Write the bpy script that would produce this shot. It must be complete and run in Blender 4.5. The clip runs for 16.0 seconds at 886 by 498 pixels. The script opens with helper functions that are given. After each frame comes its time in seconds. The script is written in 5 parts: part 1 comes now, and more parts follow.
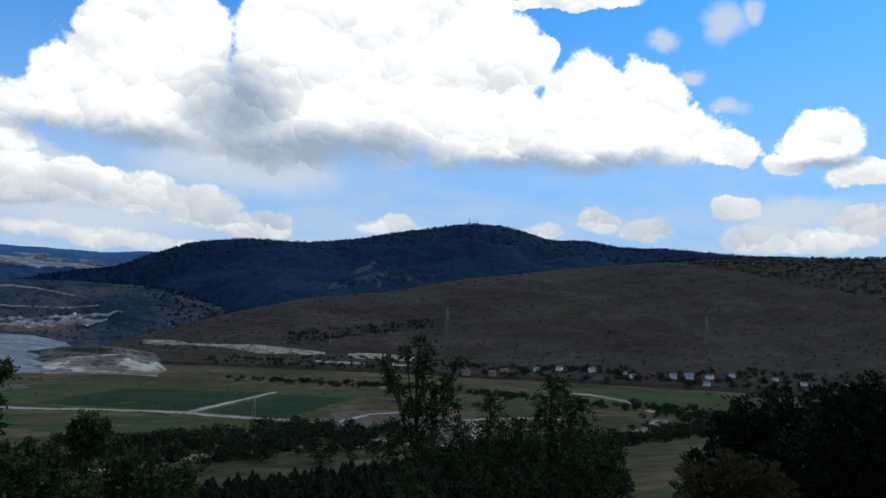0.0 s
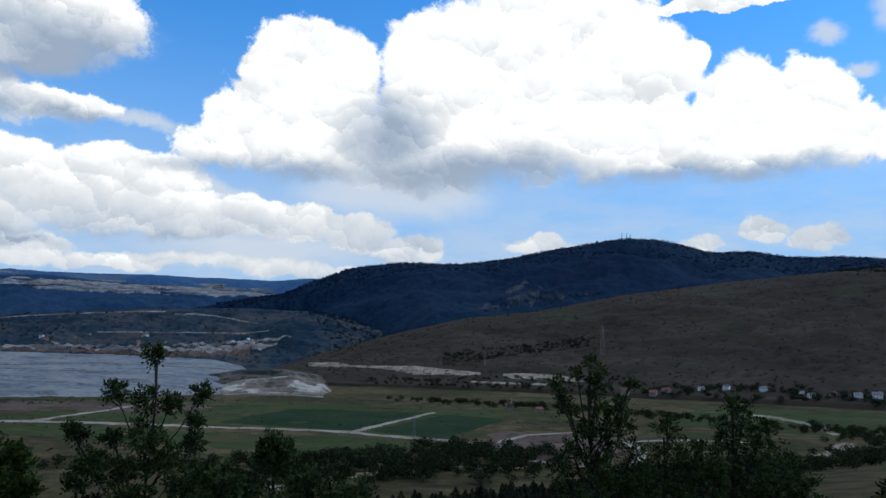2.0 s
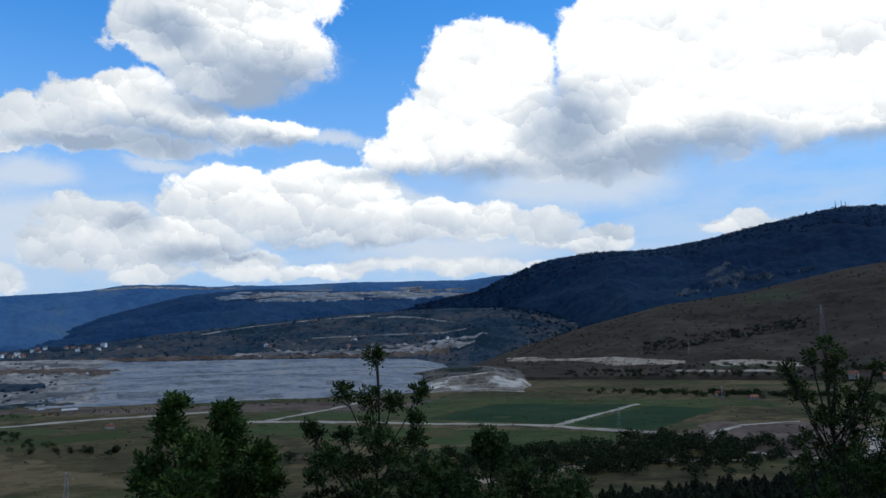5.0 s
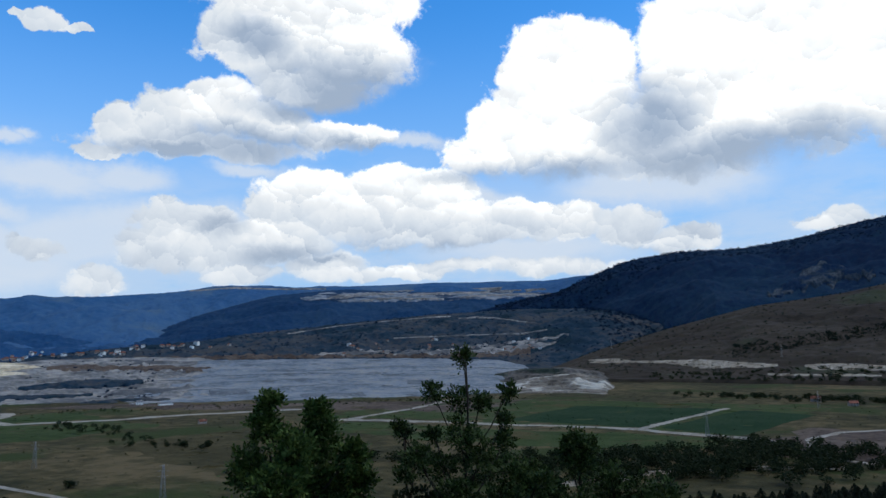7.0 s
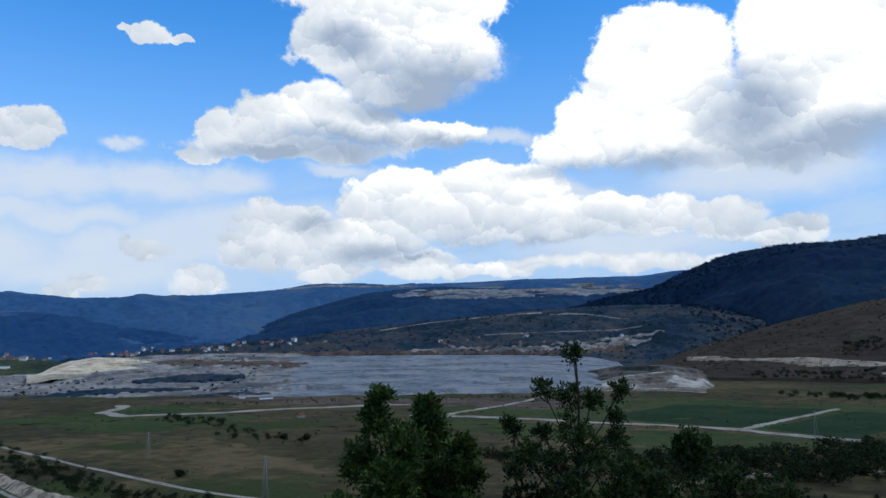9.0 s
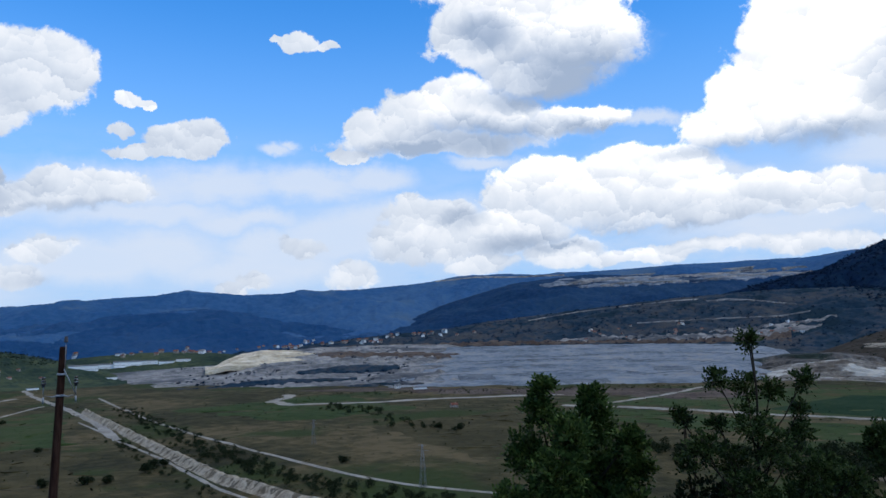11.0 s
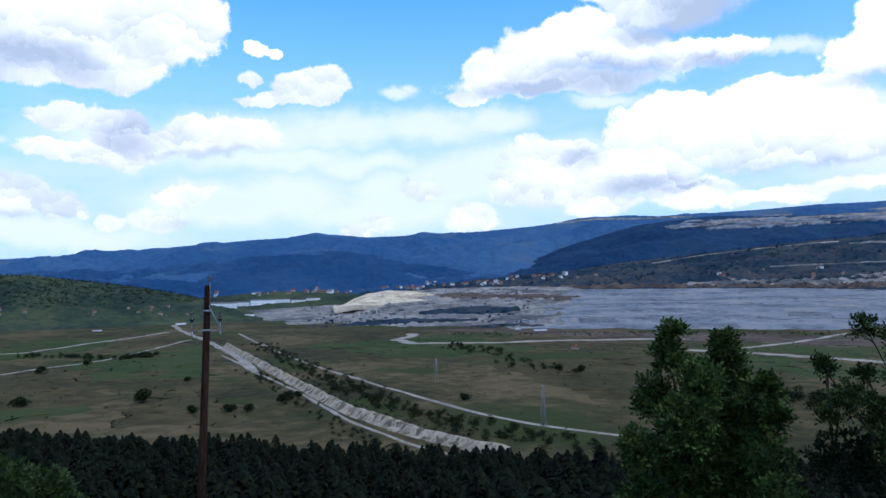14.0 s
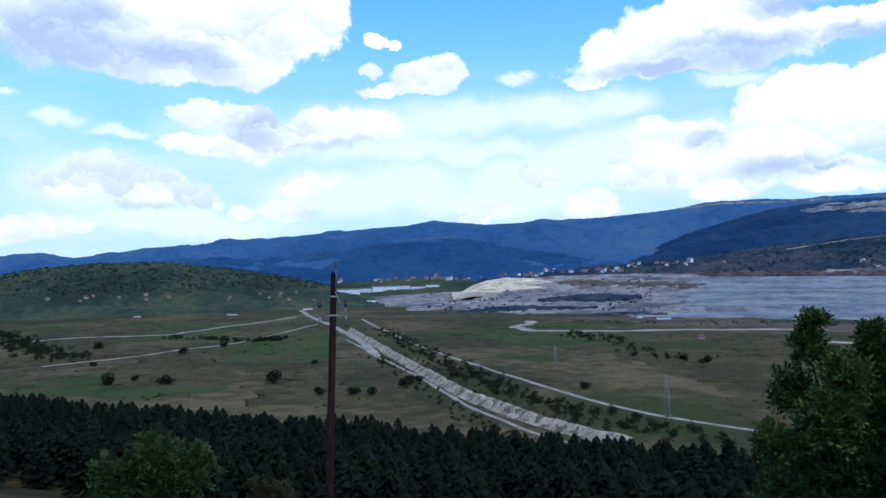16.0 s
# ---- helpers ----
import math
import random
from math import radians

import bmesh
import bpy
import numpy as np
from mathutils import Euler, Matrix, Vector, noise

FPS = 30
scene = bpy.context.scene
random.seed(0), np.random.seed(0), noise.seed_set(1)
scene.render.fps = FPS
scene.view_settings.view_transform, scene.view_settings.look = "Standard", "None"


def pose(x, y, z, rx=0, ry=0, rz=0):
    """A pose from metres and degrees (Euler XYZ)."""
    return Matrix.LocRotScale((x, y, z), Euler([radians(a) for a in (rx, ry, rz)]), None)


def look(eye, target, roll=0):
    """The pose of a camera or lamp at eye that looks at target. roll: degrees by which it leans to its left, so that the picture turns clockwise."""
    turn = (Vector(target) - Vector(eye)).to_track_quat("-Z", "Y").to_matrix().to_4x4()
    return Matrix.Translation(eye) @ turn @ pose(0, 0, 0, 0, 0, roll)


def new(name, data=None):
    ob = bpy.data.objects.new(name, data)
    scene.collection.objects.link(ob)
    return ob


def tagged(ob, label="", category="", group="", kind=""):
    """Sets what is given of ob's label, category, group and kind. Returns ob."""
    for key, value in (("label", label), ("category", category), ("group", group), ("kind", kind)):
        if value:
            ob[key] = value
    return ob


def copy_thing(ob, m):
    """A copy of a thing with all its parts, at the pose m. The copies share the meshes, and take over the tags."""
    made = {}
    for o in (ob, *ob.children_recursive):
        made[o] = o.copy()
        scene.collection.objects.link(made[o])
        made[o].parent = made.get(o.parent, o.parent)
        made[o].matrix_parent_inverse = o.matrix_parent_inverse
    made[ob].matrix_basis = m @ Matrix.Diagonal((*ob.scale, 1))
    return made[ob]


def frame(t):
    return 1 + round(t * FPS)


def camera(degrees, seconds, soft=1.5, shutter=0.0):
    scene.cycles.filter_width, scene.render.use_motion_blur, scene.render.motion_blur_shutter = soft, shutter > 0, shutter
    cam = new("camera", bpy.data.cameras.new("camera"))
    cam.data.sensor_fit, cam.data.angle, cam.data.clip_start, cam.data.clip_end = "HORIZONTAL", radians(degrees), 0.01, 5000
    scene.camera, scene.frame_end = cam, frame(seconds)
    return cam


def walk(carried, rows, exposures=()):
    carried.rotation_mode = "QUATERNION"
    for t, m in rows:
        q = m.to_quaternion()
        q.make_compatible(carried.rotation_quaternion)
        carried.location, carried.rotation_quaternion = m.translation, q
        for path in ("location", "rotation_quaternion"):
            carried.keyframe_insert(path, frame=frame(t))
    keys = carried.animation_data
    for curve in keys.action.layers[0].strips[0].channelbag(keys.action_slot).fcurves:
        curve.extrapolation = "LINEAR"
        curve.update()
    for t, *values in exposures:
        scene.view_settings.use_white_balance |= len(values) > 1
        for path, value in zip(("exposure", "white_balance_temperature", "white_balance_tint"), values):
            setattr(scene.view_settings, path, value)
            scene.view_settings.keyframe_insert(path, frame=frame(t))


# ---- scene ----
# The camera stands on a wooded slope above a wide valley; the valley floor is z = 0.
EYE = 56.0
cam = camera(61.5, 16.0)
ROWS = [
    (0, -0.000, -0.000, 96.54, -2.29, -0.63),
    (0.5, -0.026, -0.015, 97.13, -1.56, 3.53),
    (1, -0.087, -0.050, 97.43, -1.73, 6.78),
    (1.5, -0.131, -0.075, 97.60, -1.63, 9.48),
    (2, -0.174, -0.100, 97.67, -1.42, 11.09),
    (2.5, -0.209, -0.120, 97.62, 0.95, 12.69),
    (3, -0.244, -0.140, 97.26, 1.76, 15.39),
    (3.5, -0.270, -0.155, 97.04, 1.98, 18.35),
    (4, -0.296, -0.170, 97.04, 1.84, 21.44),
    (6.5, -0.392, -0.225, 97.39, 0.94, 30.51),
    (7, -0.435, -0.250, 97.37, 0.93, 32.12),
    (7.5, -0.487, -0.280, 97.41, 0.82, 33.71),
    (8, -0.539, -0.310, 97.49, 0.72, 35.36),
    (8.5, -0.609, -0.350, 97.33, 0.66, 38.01),
    (9, -0.679, -0.390, 97.22, 0.83, 39.06),
    (9.5, -0.739, -0.425, 96.98, 1.00, 42.27),
    (10, -0.792, -0.455, 97.06, 1.45, 46.36),
    (12.5, -0.896, -0.515, 95.20, 1.21, 53.46),
    (13, -0.905, -0.520, 94.01, 1.34, 55.39),
    (13.5, -0.913, -0.525, 93.17, 1.18, 57.37),
    (14, -0.931, -0.535, 92.49, 1.11, 59.58),
    (14.5, -0.957, -0.550, 92.42, 0.97, 63.76),
    (15, -0.974, -0.560, 92.18, 0.87, 66.72),
    (15.5, -0.983, -0.565, 91.98, 1.17, 67.80),
    (16, -0.992, -0.570, 91.67, 1.09, 68.64),
]
walk(cam, [(t, pose(x, y, EYE, rx, ry, rz)) for t, x, y, rx, ry, rz in ROWS],
     exposures=[(0.0, -0.38, 6100, 7), (4.0, -0.34, 6050, 7), (8.0, -0.28, 6000, 7), (10.0, -0.25, 5950, 8), (12.5, -0.05, 5850, 11), (13.2, 0.08, 5800, 11), (14.5, 0.2, 5700, 12), (16.0, 0.24, 5550, 12)])

# ---- sky and sun ----
world = bpy.data.worlds.new("sky")
scene.world = world
world.use_nodes = True
wn, wl = world.node_tree.nodes, world.node_tree.links
wn.clear()


def sky_math(op, a, b=None, c=None, clamp=False):
    n = wn.new("ShaderNodeMath")
    n.operation, n.use_clamp = op, clamp
    for i, v in enumerate((a, b, c)):
        if v is None:
            continue
        if isinstance(v, (int, float)):
            n.inputs[i].default_value = v
        else:
            wl.new(v, n.inputs[i])
    return n.outputs[0]


def sky_vec(op, a, b):
    n = wn.new("ShaderNodeVectorMath")
    n.operation = op
    for i, v in enumerate((a, b)):
        if isinstance(v, tuple):
            n.inputs[i].default_value = v
        else:
            wl.new(v, n.inputs[i])
    return n.outputs["Value"] if op in ("LENGTH", "DOT_PRODUCT") else n.outputs["Vector"]


def sky_noise(vector, scale, detail, rough):
    n = wn.new("ShaderNodeTexNoise")
    n.inputs["Scale"].default_value, n.inputs["Detail"].default_value, n.inputs["Roughness"].default_value = scale, detail, rough
    wl.new(vector, n.inputs["Vector"])
    return n


def sky_mix(f, a, b):
    n = wn.new("ShaderNodeMix")
    n.data_type = "RGBA"
    for sock, v in ((n.inputs[0], f), (n.inputs[6], a), (n.inputs[7], b)):
        if isinstance(v, (int, float)):
            sock.default_value = v
        elif isinstance(v, tuple):
            sock.default_value = (*v, 1)
        else:
            wl.new(v, sock)
    return n.outputs[2]


def sky_range(v, lo, hi):
    n = wn.new("ShaderNodeMapRange")
    n.interpolation_type = "SMOOTHSTEP"
    n.inputs[1].default_value, n.inputs[2].default_value = lo, hi
    wl.new(v, n.inputs[0])
    return n.outputs[0]


way = wn.new("ShaderNodeTexCoord").outputs["Generated"]
sep = wn.new("ShaderNodeSeparateXYZ")
wl.new(way, sep.inputs[0])
heading = sky_math("DEGREES", sky_math("ARCTAN2", sky_math("MULTIPLY", sep.outputs[0], -1), sep.outputs[1]))
height = sky_math("DEGREES", sky_math("ARCSINE", sep.outputs[2]))
comb = wn.new("ShaderNodeCombineXYZ")
wl.new(heading, comb.inputs[0]), wl.new(height, comb.inputs[1])
coarse, fine = sky_noise(way, 7, 3, 0.55), sky_noise(way, 26, 6, 0.62)
shift = sky_vec("ADD", sky_vec("MULTIPLY", sky_vec("SUBTRACT", coarse.outputs["Color"], (0.5, 0.5, 0.5)), (4.0, 2.6, 0)),
                sky_vec("MULTIPLY", sky_vec("SUBTRACT", fine.outputs["Color"], (0.5, 0.5, 0.5)), (1.9, 1.6, 0)))
spot = sky_vec("ADD", comb.outputs[0], shift)
fields = {"white": None, "grey": None, "thin": None}
upper = {"tone": None}


def cloud_lobe(kind, h, e, w, k, base):
    """One lobe of a cloud: heading, height and half sizes in degrees; a base over 1 flattens its underside."""
    n = wn.new("ShaderNodeVectorMath")
    n.operation = "MULTIPLY_ADD"
    wl.new(spot, n.inputs[0])
    n.inputs[1].default_value, n.inputs[2].default_value = (1 / w, 1 / k, 0), (-h / w, -e / k, 0)
    v = n.outputs["Vector"]
    d = sky_vec("LENGTH", sky_vec("MAXIMUM", v, sky_vec("MULTIPLY", v, (1, -base, 1))) if base > 1 else v, (0, 0, 0))
    old = fields[kind]
    if kind == "white" and w > 3.2 and -35 < h < 100 and e < 28:
        # each large lobe is lit from above and a little from its sunny side; the lobe that is nearest gives its tone
        side = sky_vec("DOT_PRODUCT", v, (-0.35, 0.94, 0))
        if upper["tone"] is not None:
            nearer = sky_math("MULTIPLY_ADD", sky_math("SUBTRACT", old, d), 5.0, 0.5, clamp=True)
            side = sky_math("MULTIPLY_ADD", sky_math("SUBTRACT", side, upper["tone"]), nearer, upper["tone"])
        upper["tone"] = side
    fields[kind] = d if old is None else sky_math("SMOOTH_MIN", old, d, 0.12)


def puff(h, e, w, k):
    cloud_lobe("white", h, e, w * 1.06, k * 1.12, 1.12)


def gloom(h, e, w, k):
    cloud_lobe("grey", h, e, w, k, 1)


def thin(h, e, w, k):
    cloud_lobe("thin", h, e, w, k, 1)


puff(10.2, 20.7, 6.5, 5.2)
puff(4.1, 22.0, 7.2, 5.6)
puff(-0.4, 22.3, 5.9, 4.4)
puff(-4.5, 20.7, 3.8, 3.5)
puff(-7.9, 21.4, 1.2, 1.2)
puff(-11.2, 17.6, 3.7, 3.2)
puff(-15.9, 17.7, 2.7, 2.7)
puff(-17.4, 15.8, 2.5, 1.8)
puff(-21.5, 13.9, 2.3, 0.9)
puff(-9.6, 15.0, 11.2, 2.6)
puff(13.3, 15.3, 8.0, 3.5)
puff(6.5, 16.5, 7.9, 4.0)
puff(-1.6, 16.1, 7.1, 3.4)
puff(25.8, 10.0, 3.2, 1.2)
puff(28.5, 8.7, 3.1, 0.9)
puff(17.8, 8.9, 2.4, 1.0)
puff(14.0, 7.5, 2.5, 0.9)
puff(22.5, 9.0, 3.0, 1.1)
puff(-27.5, 14.2, 2.6, 1.7)
puff(-29.9, 11.8, 2.5, 0.9)
puff(-25.3, 13.0, 1.4, 0.7)
puff(3.8, 8.0, 2.4, 0.7)
puff(-8.4, 8.1, 1.5, 0.7)
puff(-12.2, 8.7, 1.6, 0.9)
puff(-15.6, 8.0, 1.8, 0.8)
puff(-21.9, 10.0, 1.5, 0.9)
puff(-23.8, 7.4, 3.0, 1.1)
puff(-30.1, 8.3, 2.5, 1.0)
puff(-27.4, 7.2, 3.1, 0.9)
thin(-21.6, 23.0, 1.4, 1.3)
thin(-23.5, 23.3, 0.8, 0.8)
puff(-9.8, 25.0, 5.1, 0.6)
gloom(15.5, 16.1, 3.1, 2.5)
gloom(9.3, 13.2, 8.2, 1.6)
gloom(24.3, 12.8, 6.3, 1.0)
gloom(-6.6, 12.6, 7.8, 0.9)
gloom(-13.0, 12.8, 5.1, 0.8)
gloom(-27.5, 12.7, 2.1, 0.4)
thin(25.5, 6.5, 6.4, 1.2)
thin(-17.5, 22.2, 1.1, 0.8)
thin(-21.4, 16.7, 1.3, 0.6)
thin(-19.2, 19.5, 1.0, 0.5)
thin(15.6, 11.6, 8.2, 1.7)
thin(-25.6, 9.3, 4.0, 1.2)
thin(29.1, 11.1, 4.1, 1.1)
puff(42.5, 26.1, 8.6, 2.9)
puff(48.8, 22.6, 2.3, 1.7)
puff(44.8, 22.1, 5.4, 2.5)
puff(38.9, 21.7, 5.1, 2.5)
puff(41.6, 19.5, 4.9, 1.7)
puff(57.7, 14.1, 1.4, 0.6)
puff(55.5, 15.6, 2.1, 1.7)
puff(52.6, 16.5, 3.0, 2.1)
puff(48.3, 17.3, 3.3, 2.3)
puff(44.8, 16.8, 2.7, 1.9)
puff(50.0, 14.8, 8.1, 1.0)
puff(40.8, 15.7, 3.1, 1.1)
puff(38.1, 15.9, 2.7, 0.8)
thin(34.1, 15.5, 3.0, 0.5)
puff(60.6, 22.1, 1.3, 0.8)
puff(62.1, 22.4, 0.6, 0.3)
puff(58.5, 21.9, 1.1, 0.3)
puff(69.0, 14.6, 2.1, 1.1)
puff(22.1, 21.6, 5.2, 2.4)
puff(24.7, 20.5, 2.8, 2.9)
puff(19.3, 20.7, 2.8, 2.6)
puff(21.9, 17.8, 5.8, 3.3)
puff(26.2, 15.8, 4.3, 2.6)
puff(29.3, 14.5, 3.1, 1.7)
puff(19.2, 15.1, 7.1, 2.8)
puff(42.6, 11.6, 4.0, 1.6)
puff(45.2, 10.5, 2.6, 1.2)
puff(36.0, 12.4, 3.2, 1.5)
puff(32.9, 11.9, 3.6, 1.8)
puff(37.3, 9.8, 5.7, 2.1)
puff(31.2, 9.2, 4.7, 1.6)
puff(25.7, 9.6, 2.6, 1.3)
puff(22.0, 9.6, 2.9, 1.2)
puff(17.7, 8.7, 2.4, 1.2)
puff(14.2, 7.6, 2.6, 0.9)
puff(12.6, 7.6, 1.1, 0.9)
puff(52.9, 9.6, 1.9, 1.5)
puff(50.4, 9.4, 2.4, 1.1)
puff(48.7, 7.6, 5.1, 1.8)
puff(53.3, 7.2, 2.5, 1.7)
puff(44.8, 8.1, 4.0, 1.8)
puff(47.0, 5.6, 2.7, 0.8)
puff(40.9, 6.0, 3.1, 1.0)
puff(35.7, 5.8, 5.2, 0.6)
puff(31.3, 6.1, 3.9, 0.5)
puff(23.4, 5.8, 5.3, 0.7)
puff(60.6, 7.1, 1.6, 0.6)
puff(57.3, 5.1, 1.2, 0.8)
puff(63.7, 4.8, 0.9, 0.4)
puff(66.1, 3.9, 1.4, 0.5)
gloom(39.4, 19.7, 5.0, 2.1)
gloom(46.1, 22.5, 2.7, 1.2)
gloom(41.7, 18.0, 4.5, 0.8)
gloom(52.2, 14.5, 4.6, 0.6)
gloom(46.1, 15.2, 5.7, 1.2)
gloom(39.0, 15.1, 3.6, 0.6)
gloom(33.9, 7.4, 3.9, 0.5)
gloom(44.4, 6.9, 2.6, 0.7)
gloom(42.6, 6.6, 3.5, 0.3)
gloom(29.6, 6.9, 6.4, 0.4)
gloom(19.3, 6.9, 3.9, 0.5)
gloom(25.9, 12.8, 6.3, 0.7)
gloom(48.7, 9.0, 1.3, 0.8)
thin(48.7, 8.2, 8.5, 2.6)
thin(55.4, 8.9, 4.9, 2.1)
thin(67.8, 11.4, 3.9, 1.1)
thin(59.8, 11.8, 5.2, 1.5)
thin(66.7, 8.8, 5.0, 1.0)
thin(58.1, 7.8, 4.7, 2.3)
thin(63.0, 14.3, 1.6, 0.5)
thin(47.0, 13.3, 3.0, 0.6)
thin(25.4, 7.3, 8.2, 1.3)
thin(63.0, 5.8, 7.3, 1.6)
puff(94.2, 17.3, 6.5, 3.3)
puff(87.5, 17.2, 6.7, 2.8)
puff(81.4, 18.0, 4.7, 2.8)
puff(78.0, 18.5, 2.4, 2.4)
puff(84.7, 15.5, 4.9, 1.6)
puff(91.0, 15.0, 5.6, 1.4)
puff(73.7, 17.5, 1.0, 0.6)
puff(72.1, 17.3, 0.6, 0.4)
puff(74.0, 15.2, 1.1, 0.6)
puff(69.4, 14.7, 2.7, 1.2)
puff(72.5, 13.7, 2.7, 0.5)
puff(86.4, 11.6, 2.5, 0.9)
puff(83.1, 11.9, 2.1, 0.9)
puff(81.9, 10.4, 3.4, 1.2)
puff(84.8, 9.5, 4.5, 0.7)
puff(76.4, 11.1, 4.7, 1.3)
puff(93.2, 6.9, 3.0, 1.3)
puff(95.3, 6.2, 2.4, 1.1)
puff(90.6, 6.0, 3.0, 1.6)
puff(86.8, 5.4, 2.0, 0.9)
puff(83.6, 4.8, 0.7, 0.5)
puff(97.4, 3.1, 3.5, 0.7)
puff(78.8, 6.9, 2.1, 0.9)
puff(80.7, 4.8, 2.1, 0.9)
puff(60.7, 7.1, 1.8, 0.7)
puff(57.1, 4.8, 1.8, 1.0)
puff(64.4, 4.7, 1.6, 0.6)
gloom(95.3, 15.4, 4.6, 1.8)
gloom(88.3, 15.6, 3.9, 0.9)
gloom(93.2, 17.8, 2.6, 1.1)
gloom(82.7, 10.8, 1.7, 0.9)
gloom(74.7, 9.5, 5.2, 0.5)
gloom(69.6, 6.5, 3.5, 1.6)
gloom(92.5, 4.2, 5.1, 0.6)
gloom(74.8, 4.6, 3.9, 0.6)
gloom(65.1, 10.3, 4.3, 0.4)
thin(74.7, 11.0, 7.7, 1.8)
thin(67.7, 11.4, 7.0, 1.7)
thin(60.8, 11.6, 6.0, 1.4)
thin(78.2, 6.4, 4.7, 1.9)
thin(74.8, 5.6, 4.3, 1.9)
thin(93.2, 6.0, 5.4, 2.4)
thin(81.5, 10.3, 7.0, 1.7)
thin(55.7, 12.3, 3.8, 1.1)
thin(92.1, 10.0, 2.3, 0.4)
thin(72.1, 9.3, 7.6, 1.1)
thin(64.3, 9.0, 4.8, 1.0)
thin(71.3, 6.5, 5.2, 2.2)
thin(63.5, 7.0, 4.7, 1.3)
thin(96.0, 10.8, 1.6, 0.5)
thin(62.0, 14.7, 1.0, 0.4)
thin(98.7, 12.4, 0.6, 0.3)
thin(88.8, 3.6, 9.5, 1.2)
thin(65.7, 5.1, 6.5, 1.3)

# the same cumulus sky goes on round the rest of the horizon
for i in range(11):
    puff(125 + 20 * i, 16 + 9 * math.sin(i * 2.3), 13, 7)
    gloom(125 + 20 * i, 12 + 9 * math.sin(i * 2.3), 11, 3)
# Clouds above the view, added to make the light from the sky less blue.
for i in range(9):
    puff(40 * i - 160, 44 + 8 * math.sin(i * 1.9), 17, 8)
    gloom(40 * i - 160, 41 + 8 * math.sin(i * 1.9), 12, 4)
for i in range(5):
    puff(72 * i - 150, 66 + 5 * math.sin(i * 2.7), 30, 7)

# ragged edges: billows and fine noise eat into the outlines
ragged = sky_noise(way, 42, 8, 0.68).outputs["Fac"]


def sky_cells(vector, scale, detail):
    """Rounded cells, which give the billows their cauliflower outline."""
    n = wn.new("ShaderNodeTexVoronoi")
    n.inputs["Scale"].default_value, n.inputs["Detail"].default_value, n.inputs["Roughness"].default_value = scale, detail, 0.6
    wl.new(vector, n.inputs["Vector"])
    return n.outputs["Distance"]


bent = sky_vec("ADD", way, sky_vec("MULTIPLY", sky_vec("SUBTRACT", fine.outputs["Color"], (0.5, 0.5, 0.5)), (0.05, 0.05, 0.05)))
cells = sky_cells(bent, 17.0, 3.5)
edge_noise = sky_math("ADD", sky_math("MULTIPLY", sky_math("SUBTRACT", cells, 1.1), 0.26), sky_math("MULTIPLY", sky_math("SUBTRACT", ragged, 0.5), 0.34))
fields["white"] = sky_math("ADD", fields["white"], edge_noise)
grey = sky_range(fields["grey"], 1.9, 0.1)
low = sky_math("MAXIMUM", sky_math("MULTIPLY", sky_range(height, 12.0, 6.0), 0.55), sky_math("MULTIPLY", grey, 0.95))
crisp, soft = sky_range(fields["white"], 1.1, 0.92), sky_range(fields["white"], 1.32, 0.62)
white = sky_math("ADD", sky_math("MULTIPLY", crisp, sky_math("SUBTRACT", 1.0, low)), sky_math("MULTIPLY", sky_math("MULTIPLY", soft, 0.95), low))
wisp = sky_noise(sky_vec("MULTIPLY", way, (1, 1, 3.2)), 6, 7, 0.62).outputs["Fac"]
veil = sky_math("MULTIPLY", sky_range(wisp, 0.32, 0.62), sky_range(height, 17.0, 7.0))
film_noise = sky_math("ADD", fields["thin"], sky_math("MULTIPLY", sky_math("SUBTRACT", wisp, 0.5), 1.6))
film_cloud = sky_math("MULTIPLY", sky_range(film_noise, 1.35, 0.35), 0.82)
SUN_HEIGHT, SUN_HEADING = 52.0, -70.0
nishita = wn.new("ShaderNodeTexSky")
nishita.sky_type, nishita.sun_disc = "NISHITA", False
nishita.sun_elevation, nishita.sun_rotation = radians(SUN_HEIGHT), radians(-SUN_HEADING)
nishita.air_density, nishita.dust_density, nishita.ozone_density = 1.0, 0.6, 2.0
air = sky_vec("MULTIPLY", nishita.outputs[0], (0.063, 0.167, 0.252))
# the upper side of every billow catches the light, its underside lies in its own shade
billow = sky_math("SUBTRACT", sky_noise(way, 11, 5, 0.52).outputs["Fac"], sky_noise(sky_vec("ADD", way, (0.0, 0.0, 0.035)), 11, 5, 0.52).outputs["Fac"])


def clump(scale):
    """Height within the rounded clump that a direction falls in, from -1 to 1."""
    n = wn.new("ShaderNodeTexVoronoi")
    n.inputs["Scale"].default_value = scale
    wl.new(bent, n.inputs["Vector"])
    return sky_vec("DOT_PRODUCT", sky_vec("SUBTRACT", bent, n.outputs["Position"]), (0.3 * scale, 0.0, 1.4 * scale))


high = sky_math("MULTIPLY", sky_range(height, 8.0, 14.0), sky_range(heading, 62.0, 34.0))
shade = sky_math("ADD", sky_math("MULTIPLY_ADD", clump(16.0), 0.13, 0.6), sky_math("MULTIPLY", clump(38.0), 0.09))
shade = sky_math("ADD", shade, sky_math("MULTIPLY", billow, 0.5))
shade = sky_math("ADD", shade, sky_math("MULTIPLY", sky_math("MINIMUM", sky_math("MAXIMUM", upper["tone"], -0.5), 0.9), 0.16))
shade = sky_math("ADD", shade, sky_math("MULTIPLY", high, 0.33))
shade = sky_math("SUBTRACT", shade, sky_math("MULTIPLY", sky_range(heading, 44.0, 72.0), 0.08))
shade = sky_math("SUBTRACT", shade, sky_math("MULTIPLY", grey, sky_math("MULTIPLY_ADD", high, 0.42, 0.52)), clamp=True)
